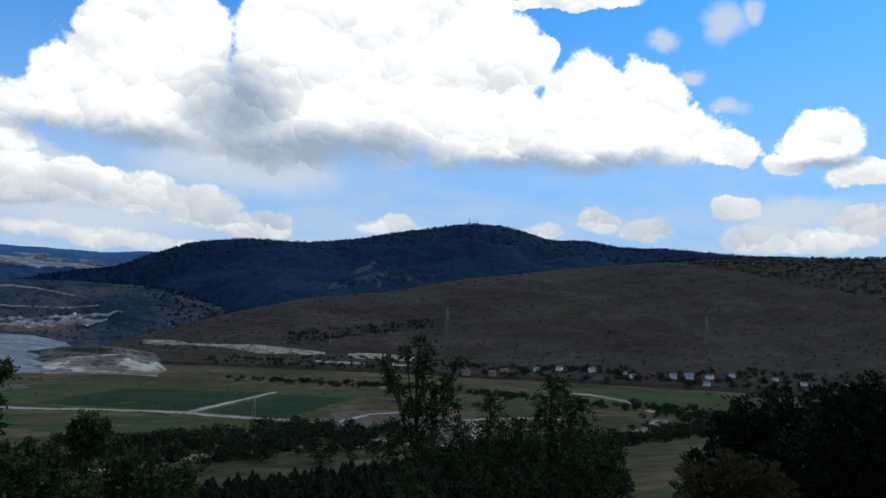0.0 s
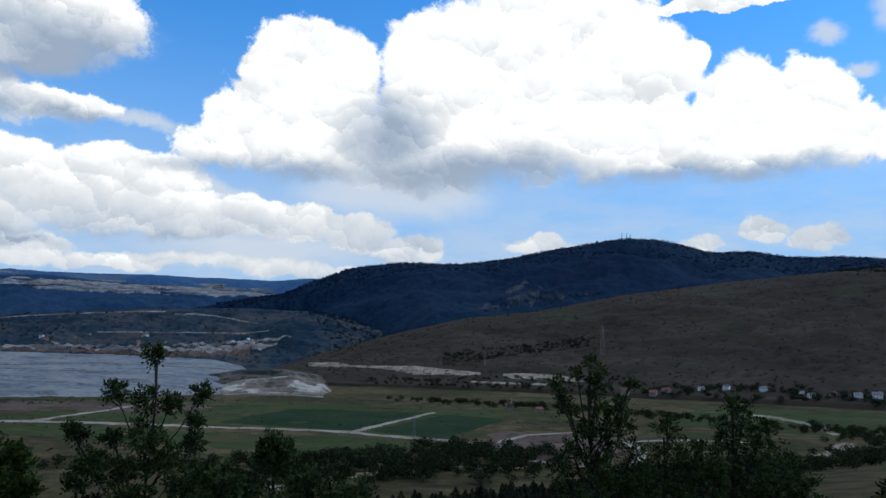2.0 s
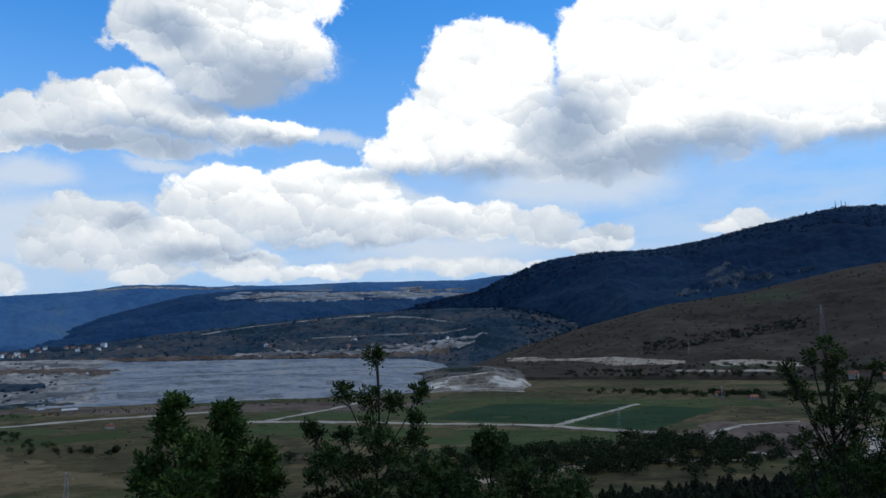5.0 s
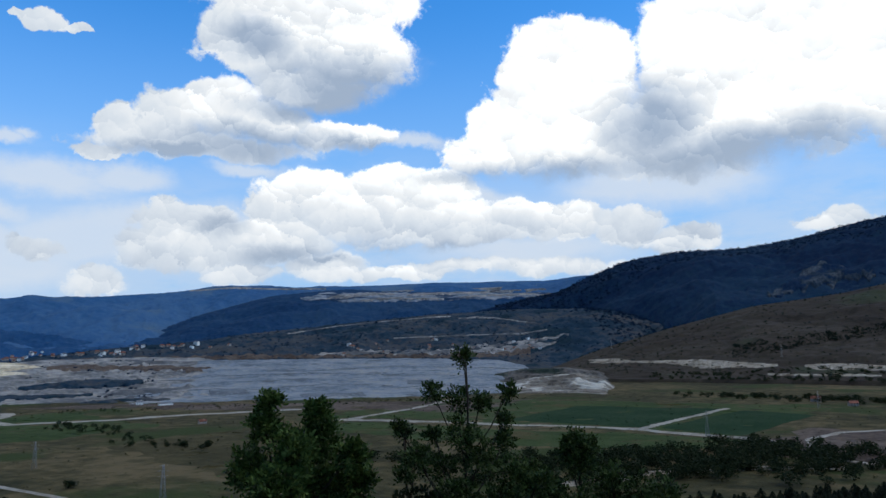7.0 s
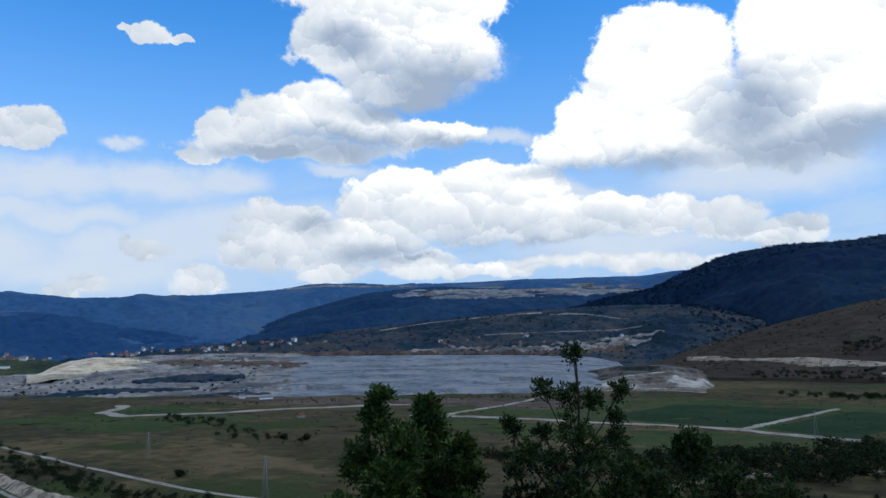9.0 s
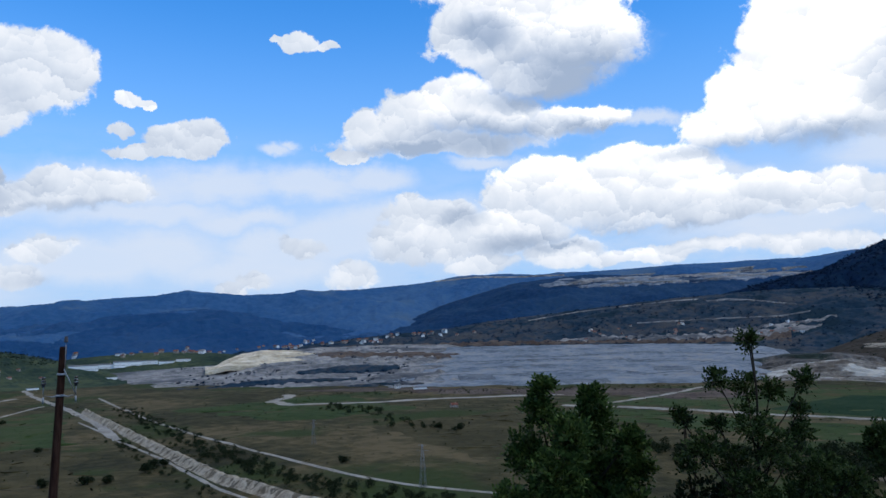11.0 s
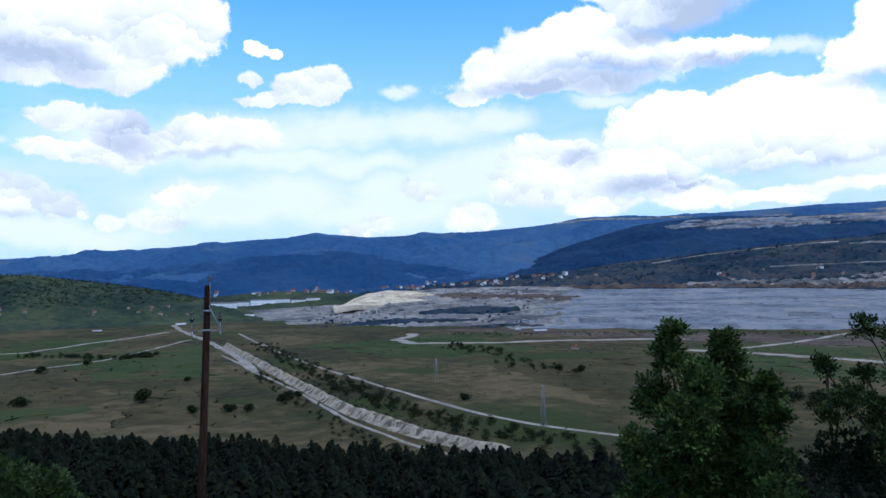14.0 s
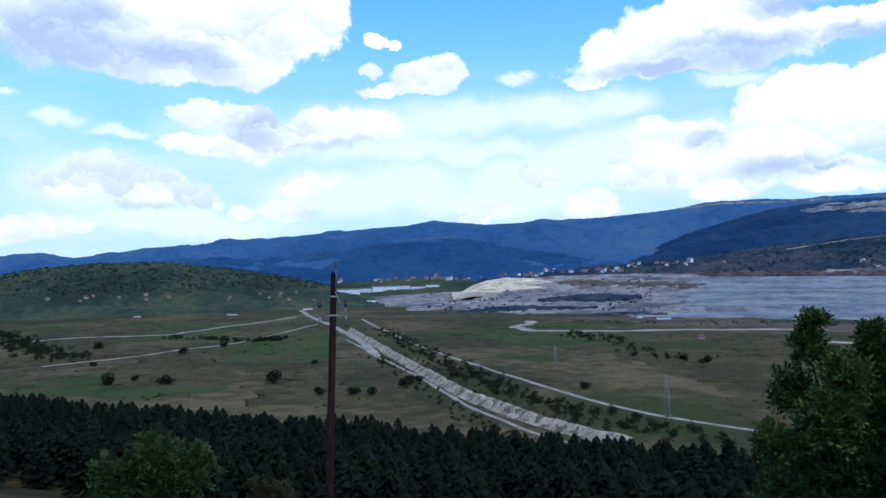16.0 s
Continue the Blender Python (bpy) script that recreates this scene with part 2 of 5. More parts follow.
tone = wn.new("ShaderNodeValToRGB")
tone.color_ramp.elements[0].color, tone.color_ramp.elements[1].color = (0.47, 0.54, 0.65, 1), (1.5, 1.46, 1.42, 1)
for at, colour in ((0.3, (0.67, 0.72, 0.8)), (0.55, (0.9, 0.92, 0.95)), (0.75, (1.12, 1.09, 1.06))):
    tone.color_ramp.elements.new(at).color = (*colour, 1)
wl.new(shade, tone.inputs[0])
haze = sky_math("MULTIPLY", sky_range(height, 27.0, 2.0), 0.9)
out = sky_mix(sky_math("MAXIMUM", haze, sky_math("MULTIPLY", veil, 0.5)), air, (0.46, 0.665, 0.96))
out = sky_mix(sky_math("MULTIPLY", veil, 0.5), out, (0.78, 0.84, 0.95))
out = sky_mix(film_cloud, out, (0.86, 0.9, 0.97))
out = sky_mix(white, out, tone.outputs[0])
bg = wn.new("ShaderNodeBackground")
wl.new(out, bg.inputs[0])
bg.inputs[1].default_value = 1.0
wl.new(bg.outputs[0], wn.new("ShaderNodeOutputWorld").inputs[0])

sun = new("sun", bpy.data.lights.new("sun", "SUN"))
sun.data.energy, sun.data.angle, sun.data.color = 1.3, radians(10), (1, 0.88, 0.72)
sh, se = radians(SUN_HEADING), radians(SUN_HEIGHT)
sun.matrix_world = look((-math.sin(sh) * math.cos(se), math.cos(sh) * math.cos(se), math.sin(se)), (0, 0, 0))


# ---- materials ----
def material(name, stops, scale=0.05, rough=0.9, bump=0.0, bump_scale=None, stretch=(1, 1, 1), random_tint=0.0, fine_scale=None, stains=None):
    """A surface whose colour wanders between the stops at two scales, with relief and optional per-object variation.
    stains: (scale, low, high, colour) for patches with an outline of their own."""
    m = bpy.data.materials.new(name)
    m.use_nodes = True
    n, l = m.node_tree.nodes, m.node_tree.links
    bsdf = n["Principled BSDF"]
    bsdf.inputs["Roughness"].default_value = rough
    bsdf.inputs["Specular IOR Level"].default_value = 0.5 if rough < 0.6 else 0.04
    co = n.new("ShaderNodeTexCoord")
    mp = n.new("ShaderNodeMapping")
    mp.inputs["Scale"].default_value = stretch
    l.new(co.outputs["Object"], mp.inputs[0])

    def tex(s, detail=5, r=0.6):
        t = n.new("ShaderNodeTexNoise")
        t.inputs["Scale"].default_value, t.inputs["Detail"].default_value, t.inputs["Roughness"].default_value = s, detail, r
        l.new(mp.outputs[0], t.inputs["Vector"])
        return t.outputs["Fac"]

    big, small = tex(scale), tex(fine_scale or scale * 9, 6, 0.65)
    add = n.new("ShaderNodeMath")
    add.operation = "MULTIPLY_ADD"
    l.new(small, add.inputs[0])
    add.inputs[1].default_value = 0.55
    half = n.new("ShaderNodeMath")
    half.operation = "MULTIPLY"
    half.inputs[1].default_value = 0.6
    l.new(big, half.inputs[0])
    l.new(half.outputs[0], add.inputs[2])
    ramp = n.new("ShaderNodeValToRGB")
    while len(ramp.color_ramp.elements) < len(stops):
        ramp.color_ramp.elements.new(0.5)
    for i, (el, c) in enumerate(zip(ramp.color_ramp.elements, stops)):
        el.position = 0.475 + 0.2 * i / max(1, len(stops) - 1)
        el.color = (*c, 1)
    l.new(add.outputs[0], ramp.inputs[0])
    colour = ramp.outputs[0]
    if stains:
        t = tex(stains[0], 6, 0.6)
        r = n.new("ShaderNodeMapRange")
        r.interpolation_type = "SMOOTHSTEP"
        r.inputs[1].default_value, r.inputs[2].default_value = stains[1], stains[2]
        l.new(t, r.inputs[0])
        x = n.new("ShaderNodeMix")
        x.data_type = "RGBA"
        l.new(r.outputs[0], x.inputs[0]), l.new(colour, x.inputs[6])
        x.inputs[7].default_value = (*stains[3], 1)
        colour = x.outputs[2]
    if random_tint:
        oi = n.new("ShaderNodeObjectInfo")
        hs = n.new("ShaderNodeHueSaturation")
        r = n.new("ShaderNodeMapRange")
        r.inputs[3].default_value, r.inputs[4].default_value = 1 - random_tint, 1 + random_tint
        l.new(oi.outputs["Random"], r.inputs[0]), l.new(r.outputs[0], hs.inputs["Value"]), l.new(colour, hs.inputs["Color"])
        colour = hs.outputs[0]
    l.new(colour, bsdf.inputs["Base Color"])
    if bump:
        b = n.new("ShaderNodeBump")
        b.inputs["Strength"].default_value = 1.0
        b.inputs["Distance"].default_value = bump
        l.new(tex(bump_scale or scale * 12, 5, 0.65), b.inputs["Height"])
        l.new(b.outputs[0], bsdf.inputs["Normal"])
    return m


def leaf_material(name, stops, island=True, rough=0.55):
    """Foliage: each leaf or clump takes its own shade, and some light passes through."""
    m = bpy.data.materials.new(name)
    m.use_nodes = True
    n, l = m.node_tree.nodes, m.node_tree.links
    bsdf = n["Principled BSDF"]
    bsdf.inputs["Roughness"].default_value = rough
    bsdf.inputs["Specular IOR Level"].default_value = 0.08
    geo = n.new("ShaderNodeNewGeometry")
    ramp = n.new("ShaderNodeValToRGB")
    while len(ramp.color_ramp.elements) < len(stops):
        ramp.color_ramp.elements.new(0.5)
    for i, (el, c) in enumerate(zip(ramp.color_ramp.elements, stops)):
        el.position, el.color = i / max(1, len(stops) - 1), (*c, 1)
    l.new(geo.outputs["Random Per Island"], ramp.inputs[0])
    l.new(ramp.outputs[0], bsdf.inputs["Base Color"])
    tr = n.new("ShaderNodeBsdfTranslucent")
    l.new(ramp.outputs[0], tr.inputs[0])
    mix = n.new("ShaderNodeMixShader")
    mix.inputs[0].default_value = 0.25
    l.new(bsdf.outputs[0], mix.inputs[1]), l.new(tr.outputs[0], mix.inputs[2])
    l.new(mix.outputs[0], n["Material Output"].inputs[0])
    return m


MEADOW = material("meadow", [(0.024, 0.023, 0.011), (0.041, 0.037, 0.016), (0.067, 0.053, 0.024), (0.102, 0.078, 0.039)], 0.007, bump=0.8, bump_scale=0.2, fine_scale=0.075,
                  stains=(0.01, 0.52, 0.62, (0.03, 0.041, 0.012)))
DRY_GRASS = material("dry_hill_grass", [(0.022, 0.018, 0.013), (0.036, 0.028, 0.021), (0.033, 0.028, 0.019), (0.052, 0.041, 0.031)], 0.005, bump=2.0, bump_scale=0.06, fine_scale=0.05,
                     stains=(0.006, 0.55, 0.68, (0.035, 0.04, 0.022)))
# Navy stops: dark forest with distance haze put into the colour.
HAZY_FOREST = material("hazy_mountain_forest", [(0.004, 0.013, 0.034), (0.006, 0.019, 0.044), (0.01, 0.027, 0.05)], 0.003, bump=3, bump_scale=0.05, fine_scale=0.04)
# Far range: blue distance haze mixed into the forest's base colour.
HAZY_FAR_FOREST = material("hazy_far_forest", [(0.024, 0.072, 0.155), (0.034, 0.088, 0.18), (0.05, 0.105, 0.19)], 0.0016, bump=9, bump_scale=0.03, fine_scale=0.03,
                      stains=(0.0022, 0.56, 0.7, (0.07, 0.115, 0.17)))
# The ridge takes a blue between near and far, as haze would tint it.
HAZY_RIDGE_FOREST = material("hazy_ridge_forest", [(0.008, 0.029, 0.07), (0.012, 0.037, 0.082), (0.019, 0.046, 0.088)], 0.003, bump=4, bump_scale=0.05, fine_scale=0.04)
# Scrub stops lean towards blue to carry the haze of distance.
HAZY_SCRUB = material("scrub_hill", [(0.011, 0.026, 0.042), (0.02, 0.035, 0.05), (0.036, 0.045, 0.054), (0.056, 0.056, 0.056)], 0.006, bump=4, bump_scale=0.06, fine_scale=0.05,
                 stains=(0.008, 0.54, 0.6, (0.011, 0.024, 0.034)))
MINE = material("pit_clay", [(0.105, 0.12, 0.135), (0.157, 0.174, 0.19), (0.195, 0.212, 0.227), (0.235, 0.228, 0.213)], 0.012, bump=1.6, bump_scale=0.15, fine_scale=0.09, stretch=(1, 1, 9),
                stains=(0.017, 0.58, 0.64, (0.105, 0.115, 0.122)))
SPOIL = material("spoil_terrace", [(0.11, 0.106, 0.1), (0.19, 0.18, 0.168), (0.3, 0.275, 0.24)], 0.016, bump=1.0, bump_scale=0.2, fine_scale=0.1, stretch=(1, 1, 3),
                 stains=(0.011, 0.52, 0.6, (0.09, 0.09, 0.09)))
BROWN_EARTH = material("bare_brown_earth", [(0.05, 0.036, 0.028), (0.08, 0.06, 0.047), (0.115, 0.088, 0.068)], 0.02, bump=0.3, bump_scale=0.5)
LIMESTONE = material("limestone_scar", [(0.13, 0.108, 0.08), (0.24, 0.205, 0.155), (0.36, 0.315, 0.245)], 0.03, bump=0.8, bump_scale=0.3, stains=(0.06, 0.54, 0.62, (0.1, 0.08, 0.055)))
# Pale limestone made brighter and warmer than its own colour, for sunlight on it.
SUNLIT_LIMESTONE = material("sunlit_limestone", [(0.3, 0.24, 0.155), (0.5, 0.415, 0.285), (0.68, 0.58, 0.42)], 0.03, bump=0.8, bump_scale=0.3, stretch=(1, 1, 5))
# Crag stains repeat the haze-blue of the mountain forest.
ROCK = material("grey_crag", [(0.008, 0.018, 0.03), (0.02, 0.03, 0.042), (0.06, 0.07, 0.08)], 0.02, bump=5, bump_scale=0.05, stretch=(1, 1, 0.4), stains=(0.016, 0.5, 0.55, (0.006, 0.018, 0.042)))
GRAVEL = material("gravel_road", [(0.17, 0.15, 0.12), (0.25, 0.225, 0.185), (0.31, 0.28, 0.235)], 0.05, bump=0.05, bump_scale=3)
CROP = material("crop_field", [(0.008, 0.024, 0.008), (0.013, 0.031, 0.011), (0.018, 0.036, 0.014)], 0.02, bump=0.2, bump_scale=0.8)
GREEN = material("green_pasture", [(0.024, 0.04, 0.011), (0.034, 0.051, 0.015), (0.047, 0.055, 0.02)], 0.012, bump=0.4, bump_scale=0.4, fine_scale=0.07,
                 stains=(0.02, 0.54, 0.66, (0.06, 0.05, 0.02)))
SLOPE = material("slope_soil", [(0.02, 0.025, 0.012), (0.035, 0.04, 0.018), (0.05, 0.045, 0.026)], 0.15, bump=0.1, bump_scale=3)


# ---- the lie of the land ----
def polar(h, r, z=0.0):
    """A place by its heading (degrees, to the left of north), distance and height."""
    return Vector((-r * math.sin(radians(h)), r * math.cos(radians(h)), z))


def smooth(x):
    x = np.clip(x, 0, 1)
    return x * x * (3 - 2 * x)


def rough_field(x, y, size, octaves=4, seed=0.0):
    """Cheap ridged noise for arrays: sums of turned sine waves."""
    total, amp, f = np.zeros_like(x), 1.0, 1.0 / size
    for k in range(octaves):
        a = 1.1 + 2.4 * k + seed
        u, v = x * math.cos(a) - y * math.sin(a), x * math.sin(a) + y * math.cos(a)
        total += amp * np.sin(u * f * 6.28 + 1.3 * np.sin(v * f * 4.1 + seed)) * np.cos(v * f * 5.3 + 1.7 * np.sin(u * f * 3.3 + k))
        amp, f = amp * 0.5, f * 2.1
    return total


def land(x, y):
    """Height of the ground sheet: the near slope falls to the flat valley."""
    x, y = np.asarray(x, float), np.asarray(y, float)
    q = -x * math.sin(radians(45)) + y * math.cos(radians(45))
    down = 54.4 - 12 * (1 - np.exp(-np.clip(q, 0, None) / 25)) - 0.19 * np.clip(q, 0, None) + np.clip(-q, 0, 500) * 0.12
    r = np.hypot(x, y)
    down = down + rough_field(x, y, 60, 3) * 0.5 * np.clip(r / 60, 0, 1)
    flat = rough_field(x, y, 260, 3) * 0.5
    k = 3.0
    return np.where(down - flat > 20, down, flat + k * np.log1p(np.exp(np.clip((down - flat) / k, -30, 30))))


def ground_z(x, y):
    return float(land(np.array([x]), np.array([y]))[0])


def sheet(name, xs, ys, zs, mat, label, category, kind="structure", flat=False):
    """A rectangular grid of points as one mesh."""
    nu, nv = xs.shape
    me = bpy.data.meshes.new(name)
    co = np.stack([xs, ys, zs], -1).reshape(-1, 3)
    i = np.arange(nu * nv).reshape(nu, nv)
    quads = np.stack([i[:-1, :-1], i[1:, :-1], i[1:, 1:], i[:-1, 1:]], -1).reshape(-1, 4)
    me.vertices.add(len(co)), me.loops.add(quads.size), me.polygons.add(len(quads))
    me.vertices.foreach_set("co", co.ravel())
    me.loops.foreach_set("vertex_index", quads.ravel().astype(np.int32))
    me.polygons.foreach_set("loop_start", np.arange(0, quads.size, 4, dtype=np.int32))
    me.polygons.foreach_set("use_smooth", np.full(len(quads), not flat))
    me.update(calc_edges=True)
    me.materials.append(mat)
    return tagged(new(name, me), label, category, kind=kind)


hs, rs = np.meshgrid(np.radians(np.linspace(-180, 180, 721)), np.concatenate([[0.05], np.geomspace(1.0, 4850, 260)]), indexing="ij")
gx, gy = 2.5 - rs * np.sin(hs), rs * np.cos(hs) - 2.5
ground = sheet("ground", gx, gy, land(gx, gy), MEADOW, "dry green and brown valley meadows below a wooded slope", "ground")


GRIDS = {}


def ridge(name, table, foot, crest, mat, label, base=0.0, relief=10.0, size=300, steps=90, back=0.35, power=1.0, step=0.12, seed=0.0, tooth=0.0):
    """A hill whose crest, seen from the slope, follows the table of (heading, degrees above level)."""
    h0, h1 = min(p[0] for p in table), max(p[0] for p in table)
    hh = np.arange(h0, h1 + step, step)
    tb = sorted(table)
    top = np.interp(hh, [p[0] for p in tb], [p[1] for p in tb])
    kern = np.hanning(13)
    pad = np.pad(top, 6, mode="edge")
    top = np.convolve(pad, kern / kern.sum(), mode="valid")
    u = np.concatenate([np.linspace(0, 1, steps), np.linspace(1.03, 1.6, 10)])
    H2, U = np.meshgrid(hh, u, indexing="ij")
    f = np.interp(hh, *foot)[:, None] if isinstance(foot, tuple) else foot
    c = np.interp(hh, *crest)[:, None] if isinstance(crest, tuple) else crest
    R = np.minimum(f + (c - f) * U, 4900)
    X, Y = -R * np.sin(np.radians(H2)), R * np.cos(np.radians(H2))
    peak = EYE + c * np.tan(np.radians(top))[:, None]
    rise = np.where(U <= 1, (0.35 * U + 0.65 * smooth(U)) ** power, 1 - (U - 1) * back)
    Z = base + (peak - base) * rise
    inner = np.clip(np.minimum(U * 5, (1 - U) * 4), 0, 1)
    Z = Z + rough_field(X, Y, size, 5, seed) * relief * inner - np.where(U <= 0.001, 12, 0)
    if tooth:
        Z = Z + tooth * (np.random.RandomState(int(seed * 10) + 3).rand(*Z.shape) - 0.3) * np.clip(U * 4, 0, 1)
    GRIDS[name] = (hh, R, Z)
    return sheet(name, X, Y, Z, mat, label, "hill")


# far blue range, then the forest ridge before it, the bare mountain with masts, the dry hill and the low wooded hill
FAR_LINE = [(112, 1.2), (104, 1.5), (99.4, 1.28), (97, 1.64), (95, 1.35), (92.5, 1.61), (87.6, 2.1), (81.6, 2.5), (77.5, 3.02), (74, 3.33), (69, 3.63), (65.7, 3.45),
            (60, 3.6), (57, 3.72), (52.3, 4.08), (49, 4.5), (46, 4.6), (43, 4.45), (39, 4.55), (32.4, 4.75), (24, 4.75), (21.5, 5.05), (17, 5.1), (10, 4.5)]
ridge("far_range", FAR_LINE, 2500, 4600, HAZY_FAR_FOREST, "long range of forested hills with blue haze in its colour", base=-5, relief=34, size=1100, seed=2.0, tooth=4)
# Blue haze plus a darker tone for cloud shadow on the range's lower slopes.
SHADOWED_FOOTHILL = material("shadowed_foothill_forest", [(0.013, 0.048, 0.115), (0.019, 0.058, 0.13), (0.028, 0.068, 0.138)], 0.002, bump=9, bump_scale=0.03, fine_scale=0.03)
LOW_WOOD = material("low_hill_wood", [(0.02, 0.032, 0.024), (0.034, 0.05, 0.03), (0.062, 0.072, 0.036)], 0.006, bump=3, bump_scale=0.08, fine_scale=0.07)
ridge("blue_foothills", [(100, -0.6), (94, 0.1), (90, 0.9), (86, 1.3), (83, 1.0), (80, 1.5), (76, 1.75), (72, 2.3), (68, 2.5), (64, 2.0), (60, 1.7), (56, 1.2), (52, 0.6), (48, 0.2), (42, -0.4)], 2100, 3900, SHADOWED_FOOTHILL,
      "forested foothills, coloured with blue haze and cloud shadow", base=-5, relief=22, size=700, seed=2.6, tooth=4)
ridge("wooded_ridge", [(60, -0.2), (57.3, 0.3), (54, 1.2), (49.5, 2.65), (45, 3.85), (41.5, 4.2), (39, 4.3), (35.8, 4.1), (30.3, 4.0), (26, 3.85), (22, 3.8), (16, 3.0), (10, 2)], 2150, 3700, HAZY_RIDGE_FOREST,
      "dark forested ridge below an upper quarry, haze in its colour", base=0, relief=14, size=500, seed=1.0, tooth=5)
ridge("scrub_hill", [(66, -0.9), (61, -0.5), (57.2, 0.05), (50.7, 0.5), (46.2, 1.1), (39, 1.8), (34.6, 2.2), (30.3, 2.45), (27, 2.6), (24, 2.6), (21, 2.55), (19, 2.3), (17, 1.7), (15, 0.9), (13, 0.2), (10, -0.5)], 1500, 2350, HAZY_SCRUB,
      "scrubby brown-green hill above the open pit, with haze-blue in its colour", base=8, relief=9, size=260, seed=4.0, tooth=2.5)
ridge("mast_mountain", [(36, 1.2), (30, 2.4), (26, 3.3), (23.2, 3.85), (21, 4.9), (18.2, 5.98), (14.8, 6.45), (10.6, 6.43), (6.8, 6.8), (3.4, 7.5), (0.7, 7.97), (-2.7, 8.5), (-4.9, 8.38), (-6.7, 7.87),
      (-8.4, 7.38), (-11, 7.38), (-13.9, 6.94), (-18, 6.76), (-23, 6.3), (-30, 5.9), (-42, 5.0)], ((-42, 12, 17, 22, 36), (1500, 1500, 1950, 2350, 2500)), ((-42, -5, 18, 36), (3000, 3100, 2900, 2700)), HAZY_FOREST,
      "dark forested mountain with radio masts on its top, haze-blue in colour", base=0, relief=16, size=520, seed=3.0, tooth=5)
ridge("dry_hill", [(27, -2.6), (24, -1.9), (21.5, -0.9), (19.4, -0.2), (14.8, 1.1), (9.5, 2.4), (4, 3.05), (-2.5, 4.35), (-9.8, 5.3), (-18, 6.03), (-23, 6.3), (-27.4, 6.2), (-31.3, 6.15), (-42, 5.6), (-60, 4)],
      ((-60, -5, 10, 27), (900, 1000, 1060, 1120)), ((-60, -20, 0, 20, 27), (1900, 2000, 1900, 1600, 1300)), DRY_GRASS, "broad dry grass hillside dotted with shrubs", base=4, relief=4.5, size=240, seed=5.0)
ridge("low_hill", [(135, -2), (118, -0.8), (108, -0.2), (99.4, 0.2), (96.7, 0.7), (93.3, 0.95), (88.8, 0.97), (85.7, 0.52), (81.6, -0.06), (78.3, -0.72), (74.9, -1.75), (73.2, -2.4)], 1150, 1500, LOW_WOOD,
      "low hill with woodland on top and pasture below", base=0, relief=5, size=200, seed=6.0, tooth=2)


# ---- the open pit ----
def terraces(name, table, near, far, levels, mat, label, wobble=0.25, dip=-3.0, step=0.1, rows=150, seed=0.0):
    """Benches cut into the far side of the pit: flat treads with steep risers, up to the table's line."""
    tb = sorted(table)
    hh = np.arange(tb[0][0], tb[-1][0] + step, step)
    top = np.interp(hh, [p[0] for p in tb], [p[1] for p in tb])
    U0 = np.linspace(0, 1, rows)
    H2, U = np.meshgrid(hh, U0, indexing="ij")
    n = np.interp(hh, *near)[:, None]
    R = n + (far - n) * U
    X, Y = -R * np.sin(np.radians(H2)), R * np.cos(np.radians(H2))
    peak = EYE + far * np.tan(np.radians(top))[:, None]
    v = np.clip(U * levels + wobble * rough_field(X, Y, 160, 4, seed) * np.clip(8 * U * (1 - U), 0, 1), 0, levels)
    fl = np.floor(v)
    stair = (fl + smooth((v - fl - 0.62) / 0.38)) / levels
    ends = np.clip(np.minimum(H2 - hh[0], hh[-1] - H2) / 1.5, 0, 1)
    Z = dip + (peak - dip) * stair + rough_field(X, Y, 40, 3, seed) * 0.5
    Z = np.where(ends < 1, Z * ends + (1 - ends) * (dip - 6), Z)
    GRIDS[name] = (hh, R, Z.copy())
    Z[:, 0] -= 8
    return sheet(name, X, Y, Z, mat, label, "open pit", flat=True)


terraces("upper_quarry", [(22, 3.9), (24.5, 4.45), (30, 4.3), (35, 4.25), (38, 4.12), (40.5, 4.0), (43, 3.8)], ((22, 43), (3720, 3720)), 4250, 4, SPOIL, "pale terraces of an upper quarry on the ridge", seed=7.0, wobble=0.3, dip=265)
ridge("town_hill", [(80, -1.6), (77, -0.85), (75, -0.7), (72, -0.55), (69, -0.6), (66.5, -0.8), (64, -1.2), (62, -1.6)], 1640, 1950, LOW_WOOD, "green hillock below the town", base=-2, relief=3, size=160, seed=8.0, tooth=2)
terraces("pit_wall", [(24.5, -1.9), (28, -1.15), (34, -0.95), (43, -0.85), (50, -0.8), (55, -1.6), (57, -2.4)], ((24, 32, 57), (850, 760, 770)), 1480, 7, MINE,
         "grey-blue clay wall of an open pit mine", seed=1.0, wobble=0.22)
terraces("limestone_bluff", [(58.6, -1.5), (60.0, -0.95), (62, -0.68), (64, -0.62), (65.4, -0.85), (66.8, -1.3), (68, -2.0)], ((58, 68), (1260, 1260)), 1480, 8, SUNLIT_LIMESTONE, "pale stepped limestone bluff beside the pit, sunlight put into its colour", seed=3.0, wobble=0.6, dip=19)
terraces("spoil_benches", [(47, -1.2), (50, -0.6), (54, -0.5), (60, -0.55), (65, -0.9), (66.5, -1.6), (70, -1.7), (74.4, -1.9), (77, -2.6)], ((47, 70, 77), (800, 900, 1100)), 1560, 8, SPOIL,
         "pale stepped benches of mine spoil", seed=2.0, wobble=0.5)


